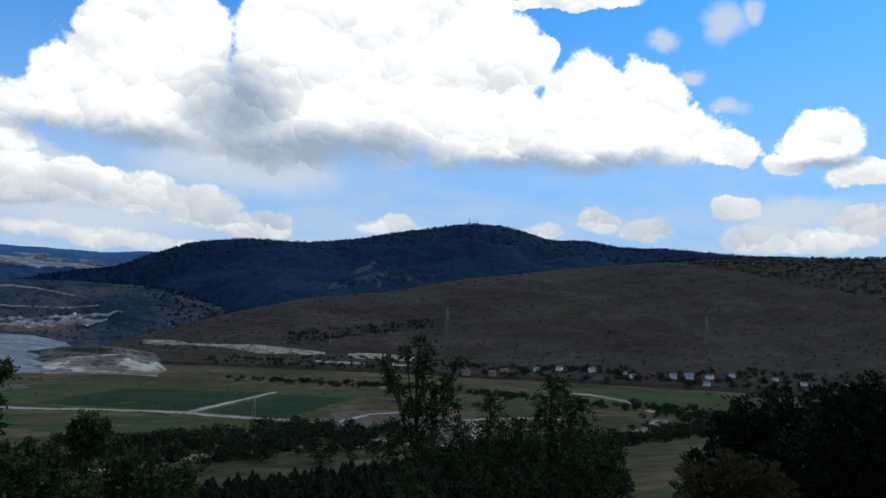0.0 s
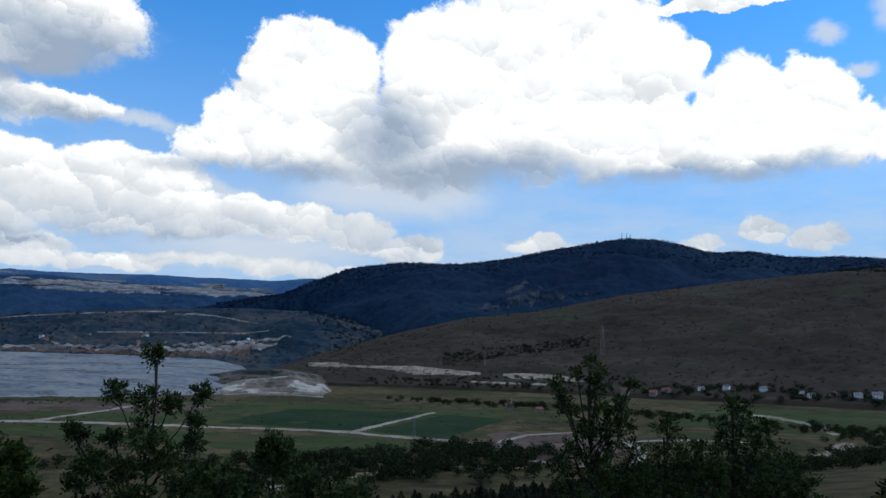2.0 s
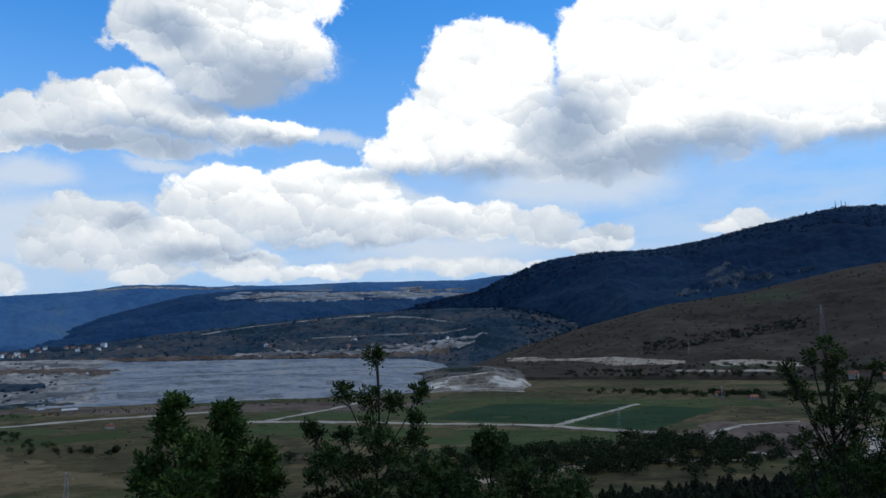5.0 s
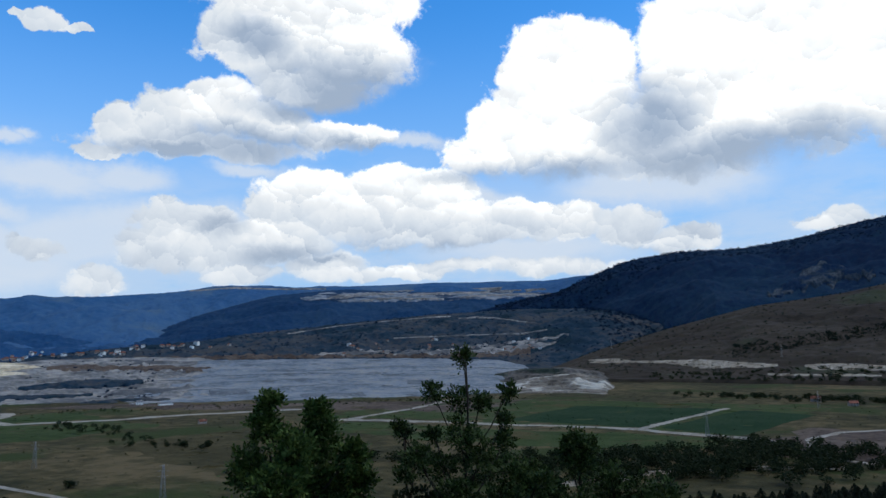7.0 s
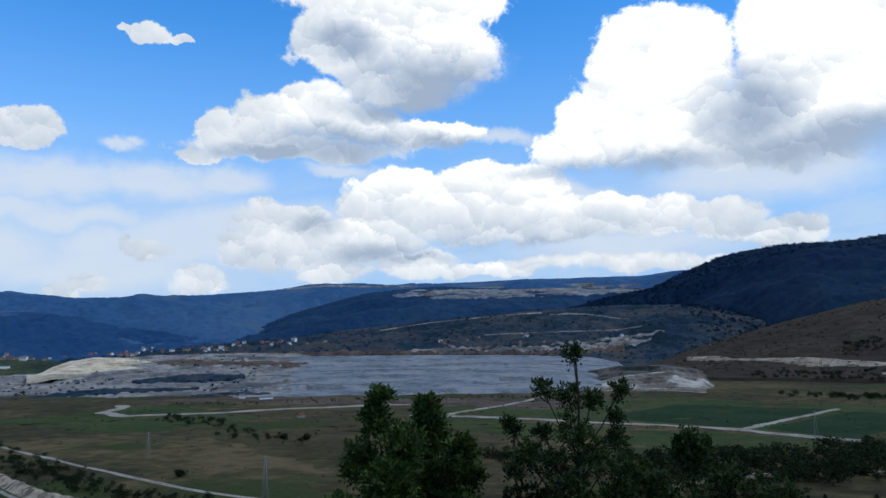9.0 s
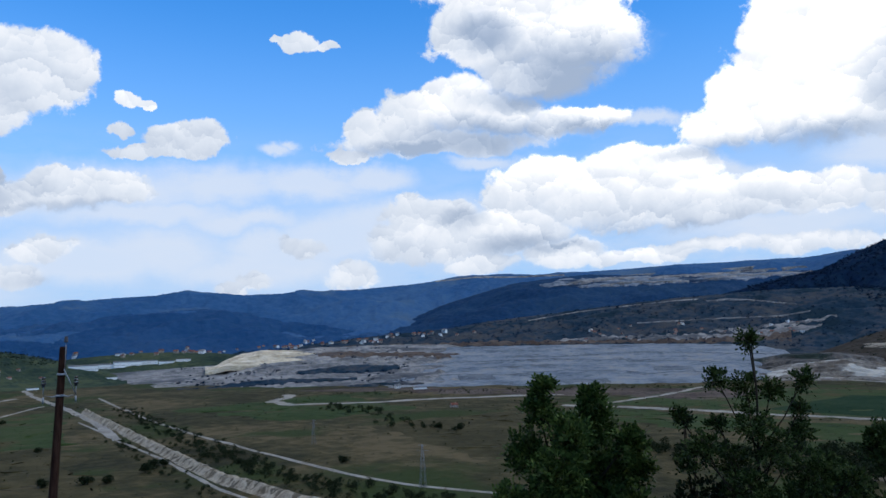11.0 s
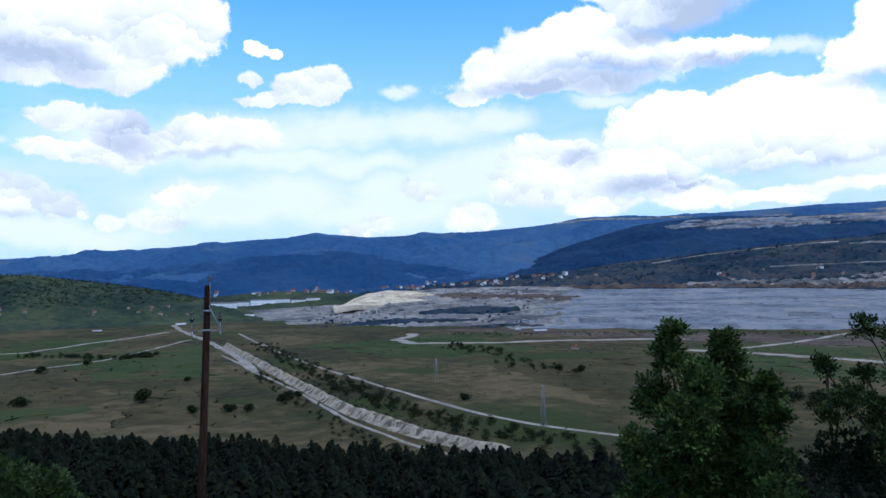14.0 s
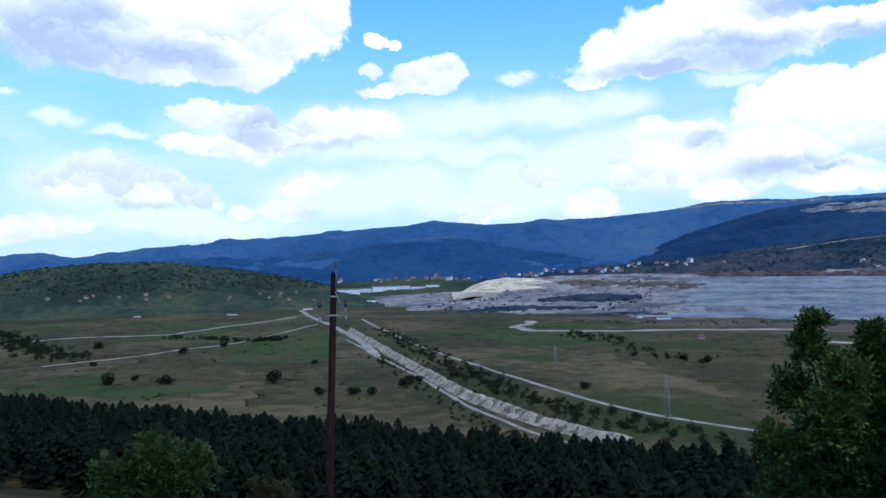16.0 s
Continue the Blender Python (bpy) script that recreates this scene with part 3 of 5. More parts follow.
# ---- flat strips and patches on the ground ----
def ribbon(name, pts, width, mat, label, category="road", lift=0.3, rag=0.5, n=130, seed=0):
    """A road or strip that follows the ground along a smooth line through a few places."""
    rnd = np.random.RandomState(seed)
    p = np.array(pts, float)
    d = np.concatenate([[0], np.cumsum(np.hypot(*np.diff(p, axis=0).T))])
    s = np.linspace(0, d[-1], n)
    x, y = np.interp(s, d, p[:, 0]), np.interp(s, d, p[:, 1])
    for _ in range(3):
        x[1:-1], y[1:-1] = (x[:-2] + 2 * x[1:-1] + x[2:]) / 4, (y[:-2] + 2 * y[1:-1] + y[2:]) / 4
    tx, ty = np.gradient(x), np.gradient(y)
    ln = np.hypot(tx, ty)
    nx, ny = -ty / ln, tx / ln
    w = rnd.rand(2, n + 2)
    w = width / 2 * (1 + rag * ((w[:, :-2] + w[:, 1:-1] + w[:, 2:]) / 3 - 0.5) * 2)
    cols = np.stack([w[0], w[0] * 0.3, -w[1] * 0.3, -w[1]])
    X, Y = x + nx * cols, y + ny * cols
    Z = land(X, Y) + lift
    Z[0] -= lift + 0.1
    Z[3] -= lift + 0.1
    return sheet(name, X, Y, Z, mat, label, category)


def plot(name, corners, mat, label, lift=0.15, n=26, category="field", wander=9.0):
    """A four-cornered field laid on the ground."""
    a, b, c, d = [np.array(p, float) for p in corners]
    u, v = np.meshgrid(np.linspace(0, 1, n), np.linspace(0, 1, n), indexing="ij")
    u, v = u[..., None], v[..., None]
    P = (a * (1 - u) + b * u) * (1 - v) + (d * (1 - u) + c * u) * v
    X, Y = P[..., 0], P[..., 1]
    X, Y = X + rough_field(X, Y, 90, 4) * wander, Y + rough_field(Y, X, 90, 4, 1.0) * wander
    return sheet(name, X, Y, land(X, Y) + lift, mat, label, category)


plot("crop_field", [(-263, 505), (-157, 492), (-139, 655), (-262, 641)], CROP, "dark green crop field beside a gravel track", wander=0.8)
plot("crop_field", [(-146, 497), (-92, 478), (-66, 618), (-122, 648)], CROP, "dark green crop field beside a gravel track", wander=0.8)
plot("pasture", [(-420, 470), (-100, 480), (-60, 720), (-390, 690)], GREEN, "green pasture round the crop fields", lift=0.05)
plot("pasture", [(-360, 390), (-110, 380), (-90, 455), (-370, 445)], GREEN, "green pasture beside the river trees", lift=0.05)
plot("pasture", [(-470, -60), (-400, -60), (-360, 20), (-520, 60)], GREEN, "green pasture below the pine wood", lift=0.05)
plot("pasture", [(-690, 60), (-520, 20), (-480, 110), (-720, 160)], GREEN, "green pasture below the pine wood", lift=0.05)
plot("pasture", [(-640, 230), (-480, 250), (-470, 360), (-690, 420)], GREEN, "green meadow by the pit road", lift=0.05)
plot("pasture", [(60, 640), (330, 560), (420, 860), (120, 900)], GREEN, "green village pasture", lift=0.05)
STUBBLE = material("dry_stubble", [(0.034, 0.03, 0.013), (0.05, 0.042, 0.018), (0.072, 0.057, 0.026)], 0.02, bump=0.3, bump_scale=0.5, fine_scale=0.1)
plot("stubble_field", [(-560, -10), (-420, -30), (-400, 40), (-580, 60)], STUBBLE, "dry stubble strip between pastures", lift=0.08)
plot("stubble_field", [(-480, 70), (-330, 40), (-300, 80), (-470, 110)], STUBBLE, "dry stubble strip between pastures", lift=0.08)
plot("stubble_field", [(-900, -60), (-720, -90), (-700, -50), (-880, 0)], STUBBLE, "pale dry field by the country road", lift=0.08)
plot("stubble_field", [(-420, 280), (-270, 230), (-240, 330), (-400, 400)], STUBBLE, "dry brown grassland by the pylon", lift=0.06)
plot("pasture", [(-960, 20), (-700, -20), (-660, 50), (-930, 120)], GREEN, "green pasture strip by the hamlet", lift=0.06)
plot("pasture", [(-980, -180), (-820, -160), (-800, -100), (-970, -90)], GREEN, "green pasture strip by the hamlet", lift=0.06)
plot("bare_ground", [(-70, 400), (10, 395), (20, 540), (-60, 540)], BROWN_EARTH, "bare brown earth inside the looping track", lift=0.07)
plot("bare_ground", [(-760, 420), (-330, 560), (-330, 690), (-740, 470)], BROWN_EARTH, "brown earth strip at the rim of the pit", lift=0.07)

ribbon("gravel_road", [(-400, 450), (-327, 467), (-250, 478), (-155, 485), (-88, 466), (-60, 440)], 14, GRAVEL, "pale gravel road across the fields")
ribbon("gravel_road", [(-155, 485), (-147, 572), (-137, 662)], 9, GRAVEL, "pale gravel track between two crop fields")
ribbon("gravel_road", [(20, 385), (-8, 388), (-32, 400), (-47, 429), (-55, 476), (-42, 521), (-10, 545)], 8, GRAVEL, "looping dirt track", seed=2)
ribbon("gravel_road", [(12, 380), (24, 410), (28, 456), (24, 505), (61, 527), (110, 535)], 9, GRAVEL, "pale dirt track by the river", seed=3)
ribbon("gravel_road", [(70, 355), (85, 373), (113, 403), (147, 445)], 6, GRAVEL, "pale track beside a meadow", seed=4)
ribbon("gravel_road", [(-420, 690), (-396, 610), (-382, 487), (-374, 455)], 9, GRAVEL, "pale track to the pit rim", seed=5)
ribbon("gravel_road", [(-470, 530), (-545, 438), (-555, 386), (-600, 319), (-650, 325), (-688, 365), (-720, 380)], 16, GRAVEL, "pale haul road that bends beside the pit", seed=6)
ribbon("river_bed", [(-125, 285), (-113, 299), (-102, 323), (-80, 345), (-56, 363), (-30, 375)], 12, LIMESTONE, "pale gravel bed of a small river", "river", rag=0.7, seed=7)
ribbon("river_bed", [(40, 395), (60, 401), (94, 428), (140, 483), (170, 560)], 14, LIMESTONE, "pale gravel bed of a small river", "river", rag=0.7, seed=8)
ribbon("river_bed", [(150, 790), (165, 765), (187, 711), (182, 613)], 18, LIMESTONE, "pale gravel bed of a small river", "river", rag=0.6, seed=9)
ribbon("gravel_road", [(-1336, 236), (-973, 190), (-793, 178), (-610, 160), (-480, 140)], 8, GRAVEL, "pale road along the rock-lined canal", seed=10)
ribbon("gravel_road", [(-867, 233), (-565, 189), (-394, 176), (-314, 172), (-264, 171), (-228, 177), (-187, 194)], 3.5, GRAVEL, "pale track beside the canal", seed=11)
ribbon("gravel_road", [(-610, 150), (-376, 131), (-280, 120), (-226, 120), (-185, 122)], 2.6, GRAVEL, "pale track beside the canal", seed=12)
ribbon("gravel_road", [(-735, -121), (-771, -82), (-763, 15), (-958, 169)], 9, GRAVEL, "pale country road", seed=13)
ribbon("gravel_road", [(-533, -66), (-569, -7), (-633, 65), (-805, 166)], 4, GRAVEL, "pale field track", seed=14)


CANAL_ROCK = material("canal_rock", [(0.19, 0.155, 0.108), (0.31, 0.26, 0.186), (0.42, 0.36, 0.265)], 0.12, bump=0.5, bump_scale=0.9, fine_scale=0.7, stretch=(1, 1, 0.4),
                      stains=(0.22, 0.52, 0.58, (0.12, 0.1, 0.07)))


def canal_bank(name, pts, width, rise, mat, label, seed=0, n=420):
    """A rock-faced cutting: a pale sloping bank with an uneven, broken face."""
    rnd = np.random.RandomState(seed)
    p = np.array(pts, float)
    d = np.concatenate([[0], np.cumsum(np.hypot(*np.diff(p, axis=0).T))])
    s = np.linspace(0, d[-1], n)
    x, y = np.interp(s, d, p[:, 0]), np.interp(s, d, p[:, 1])
    for _ in range(6):
        x[1:-1], y[1:-1] = (x[:-2] + 2 * x[1:-1] + x[2:]) / 4, (y[:-2] + 2 * y[1:-1] + y[2:]) / 4
    tx, ty = np.gradient(x), np.gradient(y)
    ln = np.hypot(tx, ty)
    nx, ny = -ty / ln, tx / ln
    across = np.linspace(-0.5, 0.5, 9)[:, None]
    blur = np.hanning(9)[1:-1]

    def even(a):
        return np.stack([np.convolve(np.pad(row, 3, mode="edge"), blur / blur.sum(), mode="valid") for row in a])
    jag = even(rnd.rand(9, n) - 0.5) * 1.6
    X, Y = x + nx * (across * width + jag), y + ny * (across * width + jag)
    prof = np.array([0, 0.05, 0.2, 0.45, 0.75, 0.98, 1.0, 0.5, -0.1])[:, None]
    Z = land(X, Y) + prof * rise * (0.55 + 0.45 * even(rnd.rand(1, n)) + 0.4 * even(rnd.rand(9, n))) + 0.1
    Z[0] -= 0.5
    Z[8] -= 0.5
    return sheet(name, X, Y, Z, mat, label, "canal bank")


canal_bank("canal_bank", [(-700, 176), (-610, 164), (-509, 153), (-376, 136), (-300, 128), (-250, 128), (-193, 134)], 7.5, 3.0, CANAL_ROCK, "pale rock bank of a long straight canal")


# ---- foliage at a distance ----
def merged(name, pieces, mat, label, category, kind="stuff"):
    """Many small triangle soups, already placed, as one mesh."""
    vs, fs, off = [], [], 0
    for v, f in pieces:
        vs.append(v)
        fs.append(f + off)
        off += len(v)
    v, f = np.concatenate(vs), np.concatenate(fs)
    me = bpy.data.meshes.new(name)
    me.vertices.add(len(v)), me.loops.add(f.size), me.polygons.add(len(f))
    me.vertices.foreach_set("co", v.ravel())
    me.loops.foreach_set("vertex_index", f.ravel().astype(np.int32))
    me.polygons.foreach_set("loop_start", np.arange(0, f.size, 3, dtype=np.int32))
    me.update(calc_edges=True)
    me.materials.append(mat)
    ob = new(name, me)
    return tagged(ob, label, category, kind=kind) if label else ob


def bush_shape(seed, cards=170, core=True):
    """A ragged bush one unit high and about one wide: tufts of leaf triangles round a few lobes."""
    rnd = np.random.RandomState(seed)
    lobes = np.concatenate([rnd.normal(0, 0.16, (5, 2)), 0.35 + 0.35 * rnd.rand(5, 1)], 1)
    size = 0.2 + 0.14 * rnd.rand(5)
    k = rnd.randint(0, 5, cards)
    d = rnd.normal(size=(cards, 3))
    d /= np.linalg.norm(d, axis=1)[:, None]
    c = lobes[k] + d * size[k][:, None] * (0.7 + 0.45 * rnd.rand(cards, 1))
    c[:, 2] = np.clip(c[:, 2], 0.02, 1.05)
    a, b = rnd.normal(size=(cards, 3)), rnd.normal(size=(cards, 3))
    a /= np.linalg.norm(a, axis=1)[:, None]
    b /= np.linalg.norm(b, axis=1)[:, None]
    r = (0.1 + 0.09 * rnd.rand(cards, 1)) * (1.0 if cards < 100 else 0.62)
    v = np.stack([c + a * r, c + b * r, c - (a + b) * r * 0.6], 1).reshape(-1, 3)
    f = np.arange(cards * 3).reshape(-1, 3)
    return v, f


def pine_shape(seed, tiers=13, per=9):
    """A conifer one unit high: whorls of drooping boughs, shorter towards the tip."""
    rnd = np.random.RandomState(seed)
    vs, fs = [], []
    for i in range(tiers):
        z, w = 0.12 + 0.84 * i / tiers, 0.23 * (1 - (i / tiers) ** 1.5) ** 0.9 + 0.02
        for k in range(per):
            a = 6.283 * (k + rnd.rand()) / per
            L = w * (0.65 + 0.6 * rnd.rand())
            c, s = math.cos(a), math.sin(a)
            hw = 0.03 + 0.025 * rnd.rand()
            n = len(vs)
            vs += [(0.01 * c, 0.01 * s, z + 0.09), (c * L - s * hw, s * L + c * hw, z - 0.02 + 0.05 * rnd.rand()), (c * L * 1.15, s * L * 1.15, z + 0.06 * rnd.rand()), (c * L + s * hw, s * L - c * hw, z - 0.03 * rnd.rand())]
            fs += [(n, n + 1, n + 2), (n, n + 2, n + 3)]
    n = len(vs)
    vs += [(0.02, 0, 0), (-0.01, 0.017, 0), (-0.01, -0.017, 0), (0, 0, 1.0)]
    fs += [(n, n + 1, n + 3), (n + 1, n + 2, n + 3), (n + 2, n, n + 3)]
    return np.array(vs, float), np.array(fs)


BUSHES = [bush_shape(s) for s in range(8)]
SMALL_BUSHES = [bush_shape(s, 26) for s in range(20, 26)]
PINES = [pine_shape(s) for s in range(6)]


def put(shape, x, y, z, tall, wide, turn):
    v, f = shape
    c, s = math.cos(turn), math.sin(turn)
    p = np.empty_like(v)
    p[:, 0], p[:, 1], p[:, 2] = x + (v[:, 0] * c - v[:, 1] * s) * wide, y + (v[:, 0] * s + v[:, 1] * c) * wide, z + v[:, 2] * tall
    return p, f


BUSH_LEAF = leaf_material("bush_leaves", [(0.009, 0.014, 0.006), (0.016, 0.024, 0.009), (0.028, 0.036, 0.014)], rough=0.8)
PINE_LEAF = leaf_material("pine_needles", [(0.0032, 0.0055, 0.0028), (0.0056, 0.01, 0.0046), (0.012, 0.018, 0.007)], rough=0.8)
# Leaf colours repeat the mountain's haze-blue stops.
HAZY_LEAF = leaf_material("hazy_foliage", [(0.004, 0.013, 0.034), (0.006, 0.019, 0.044), (0.01, 0.027, 0.05)], rough=0.9)
FAR_LEAF = leaf_material("distant_foliage", [(0.007, 0.012, 0.009), (0.012, 0.019, 0.012), (0.022, 0.028, 0.016)], rough=0.85)

rnd = np.random.RandomState(11)
# pine wood on the lower slope
trees = []
while len(trees) < 3000:
    h, r = rnd.uniform(-14, 112), rnd.uniform(45, 400)
    q = r * math.cos(radians(h - 45))
    if not 50 < q < (212 if h > 32 else 232) or rnd.rand() > r / 330 + 0.25:
        continue
    x, y = -r * math.sin(radians(h)), r * math.cos(radians(h))
    tall = rnd.uniform(4.2, 8.4) * (0.75 if q > 190 else 1)
    trees.append(put(PINES[rnd.randint(6)], x, y, ground_z(x, y) - 0.2, tall, tall * rnd.uniform(0.9, 1.6), rnd.uniform(0, 6.28)))
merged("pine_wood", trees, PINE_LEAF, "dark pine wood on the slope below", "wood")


def scatter(name, n, place, tall, mat, label, category, shapes=BUSHES, wide=(0.9, 1.5)):
    out = []
    while len(out) < n:
        x, y = place()
        t = rnd.uniform(*tall)
        out.append(put(shapes[rnd.randint(len(shapes))], x, y, ground_z(x, y) - 0.1 * t, t, t * rnd.uniform(*wide), rnd.uniform(0, 6.28)))
    return merged(name, out, mat, label, category)


def along(pts, spread):
    p = np.array(pts, float)

    def place():
        i = rnd.randint(len(p) - 1)
        u = rnd.rand()
        c = p[i] * (1 - u) + p[i + 1] * u
        return c[0] + rnd.normal(0, spread), c[1] + rnd.normal(0, spread)
    return place


def within(h0, h1, r0, r1):
    def place():
        h, r = rnd.uniform(h0, h1), math.sqrt(rnd.uniform(r0 * r0, r1 * r1))
        return -r * math.sin(radians(h)), r * math.cos(radians(h))
    return place


scatter("riverside_trees", 300, along([(-150, 300), (-95, 345), (-40, 385), (-60, 410)], 22), (3, 9), BUSH_LEAF, "dark broadleaf trees along the small river", "trees")
scatter("riverside_trees", 300, along([(20, 360), (80, 380), (150, 430), (200, 520), (200, 640)], 18), (4, 8), BUSH_LEAF, "dark broadleaf trees along the small river", "trees")
scatter("riverside_trees", 120, along([(-230, 300), (-150, 330), (-90, 400)], 10), (3, 6), BUSH_LEAF, "bushes and small trees along the river", "trees")
scatter("village_trees", 120, along([(120, 640), (200, 650), (300, 620), (380, 600)], 14), (3, 7), BUSH_LEAF, "trees and hedges between the village houses", "trees")
scatter("hedgerow", 200, along([(-190, 800), (-90, 780), (0, 760), (120, 690)], 14), (3, 7), BUSH_LEAF, "dark hedgerow at the hill foot", "hedge")
scatter("canal_bushes", 340, along([(-700, 205), (-509, 176), (-376, 158), (-300, 150), (-230, 155), (-180, 165)], 6), (1.4, 3.6), BUSH_LEAF, "bushes along the canal", "bushes")
scatter("canal_bushes", 80, along([(-480, 137), (-376, 122), (-280, 112), (-200, 110)], 3), (1, 2.6), BUSH_LEAF, "bushes along the canal track", "bushes")
scatter("hedgerow", 150, along([(-888, -147), (-700, -100), (-562, -55)], 9), (3, 6), BUSH_LEAF, "hedgerow across the pastures", "hedge")
scatter("hedgerow", 70, along([(-708, 14), (-636, 79), (-650, 104)], 6), (2.5, 5), BUSH_LEAF, "hedgerow across the pastures", "hedge")
scatter("meadow_bushes", 900, within(-5, 105, 250, 850), (0.5, 1.9), BUSH_LEAF, "small bushes scattered over the meadows", "bushes", SMALL_BUSHES)
scatter("meadow_bushes", 60, along([(-560, 330), (-480, 330), (-400, 290), (-360, 300)], 9), (2, 5), BUSH_LEAF, "row of bushes on the meadow", "bushes")


# shrubs stand on the hillsides: their heights come from the hill sheets themselves
def hill_scatter(name, hill, n, tall, mat, label, pick, shapes=SMALL_BUSHES, wide=(0.9, 1.5)):
    me = bpy.data.objects[hill].data
    co = np.empty(len(me.vertices) * 3)
    me.vertices.foreach_get("co", co)
    co = co.reshape(-1, 3)
    head, r = np.degrees(np.arctan2(-co[:, 0], co[:, 1])), np.hypot(co[:, 0], co[:, 1])
    ids = np.where(pick(head, r, co[:, 2]))[0]
    out = []
    for i in rnd.choice(ids, n):
        x, y, z = co[i] + rnd.normal(0, 2, 3) * (1, 1, 0)
        t = rnd.uniform(*tall)
        out.append(put(shapes[rnd.randint(len(shapes))], x, y, z - 0.25 * t, t, t * rnd.uniform(*wide), rnd.uniform(0, 6.28)))
    return merged(name, out, mat, label, "shrubs")


hill_scatter("hill_shrubs", "dry_hill", 2600, (2, 5.5), FAR_LEAF, "shrubs dotted over the dry hillside", lambda h, r, z: (z > 10) & (h < 22) & (h > -40))
hill_scatter("hill_trees", "dry_hill", 3200, (4, 9), FAR_LEAF, "open woodland on the upper hillside", lambda h, r, z: (z > 150 + 8 * (h + 30)) & (h < -14) & (h > -44))
hill_scatter("hill_trees", "dry_hill", 260, (4, 9), FAR_LEAF, "line of trees in a gully of the hillside", lambda h, r, z: (np.abs(z - 55 - 3.5 * (6 - h)) < 9) & (h < 11) & (h > 0))
hill_scatter("hill_trees", "low_hill", 3500, (2.5, 5), FAR_LEAF, "woodland on the low hill", lambda h, r, z: (z > 28) & (r < 1600))
hill_scatter("hill_trees", "scrub_hill", 1500, (4, 9), HAZY_LEAF, "scrub woodland above the pit", lambda h, r, z: (z > 12) & (r < 2360))
hill_scatter("hill_trees", "scrub_hill", 1500, (5, 10), HAZY_LEAF, "forest edge at the foot of the mountain", lambda h, r, z: (z > 30) & (h < 19.5 + (z - 60) * 0.02) & (h > 11) & (r < 2500))
hill_scatter("mountain_trees", "mast_mountain", 5000, (6, 11), HAZY_LEAF, "forest along the mountain crest", lambda h, r, z: (z > 60) & (h < 28) & (h > -34) & (r > 2600) & (r < 3200))
hill_scatter("village_hedges", "dry_hill", 240, (5, 11), BUSH_LEAF, "dark trees between the village houses", lambda h, r, z: (r < 1090) & (h < -3) & (h > -34), BUSHES)
hill_scatter("foot_hedges", "dry_hill", 230, (3, 7), BUSH_LEAF, "dark hedges at the hill foot", lambda h, r, z: (r < 1160) & (h < 17) & (h > -3), BUSHES)


# ---- places on the hills ----
def surface(h, r):
    """Height of the land at a heading and distance: the ground sheet or the hill above it."""
    z = ground_z(*polar(h, r)[:2])
    for hh, R, Z in GRIDS.values():
        if hh[0] <= h <= hh[-1]:
            i = int(np.argmin(np.abs(hh - h)))
            if R[i][0] <= r <= R[i][-1]:
                z = max(z, float(np.interp(r, R[i], Z[i])))
    return z


def sight(h, e, start=230.0):
    """Where a line of sight at heading h and e degrees above level first meets the land."""
    r, t = start, math.tan(radians(e))
    while r < 4800:
        if surface(h, r) >= EYE + r * t:
            break
        r *= 1.006
    return polar(h, r, surface(h, r)), r


def band(name, hill, table, mat, label, rows=7, lift=1.0, step=0.1, rag=0.05, seed=0):
    """A bare strip on a hillside, between two heights given heading by heading."""
    rnd2 = np.random.RandomState(seed)
    hh, R, Z = GRIDS[hill]
    tb = sorted(table)
    hs2 = np.arange(tb[0][0], tb[-1][0], step)
    lo, hi = (np.interp(hs2, [p[0] for p in tb], [p[k] for p in tb]) for k in (1, 2))
    jag = rnd2.rand(2, len(hs2) + 4) - 0.5
    jag = 1.5 * (jag[:, :-4] + jag[:, 1:-3] * 1.5 + jag[:, 2:-2] * 2 + jag[:, 3:-1] * 1.5 + jag[:, 4:]) / 7
    lo, hi = lo + rag * jag[0], hi + rag * jag[1]
    hi = np.maximum(hi, lo + 0.02)
    X, Y, H3 = (np.zeros((len(hs2), rows)) for _ in range(3))
    for i, h in enumerate(hs2):
        k = int(np.argmin(np.abs(hh - h)))
        n = int(np.argmax(Z[k])) + 1
        el = np.maximum.accumulate(np.degrees(np.arctan2(Z[k][1:n] - EYE, R[k][1:n])))
        want = np.linspace(lo[i], hi[i], rows)
        r = np.interp(want, el, R[k][1:n])
        X[i], Y[i] = -r * math.sin(radians(h)), r * math.cos(radians(h))
        H3[i] = EYE + r * np.tan(np.radians(want)) + lift
    H3[:, 0] -= lift * 1.5
    H3[:, -1] -= lift * 1.5
    return sheet(name, X, Y, H3, mat, label, "bare rock")


QUARRY_EARTH = material("quarry_earth", [(0.1, 0.084, 0.066), (0.17, 0.148, 0.12), (0.25, 0.222, 0.185)], 0.02, bump=1.0, bump_scale=0.25, stains=(0.02, 0.55, 0.6, (0.4, 0.37, 0.31)))
QUARRY_APRON = material("quarry_apron_earth", [(0.05, 0.044, 0.038), (0.085, 0.075, 0.064), (0.13, 0.117, 0.1)], 0.02, bump=1.0, bump_scale=0.2, stains=(0.014, 0.56, 0.62, (0.03, 0.038, 0.03)))
QUARRY_GREY = material("quarry_grey", [(0.07, 0.09, 0.12), (0.16, 0.18, 0.2), (0.3, 0.3, 0.3)], 0.006, bump=3, bump_scale=0.06, fine_scale=0.03, stretch=(1, 1, 9), stains=(0.004, 0.57, 0.62, (0.022, 0.04, 0.07)))
DARK_CLAY = material("dark_clay", [(0.07, 0.08, 0.09), (0.12, 0.13, 0.14), (0.16, 0.165, 0.17)], 0.03, bump=0.6, bump_scale=0.2, stretch=(1, 1, 0.3))
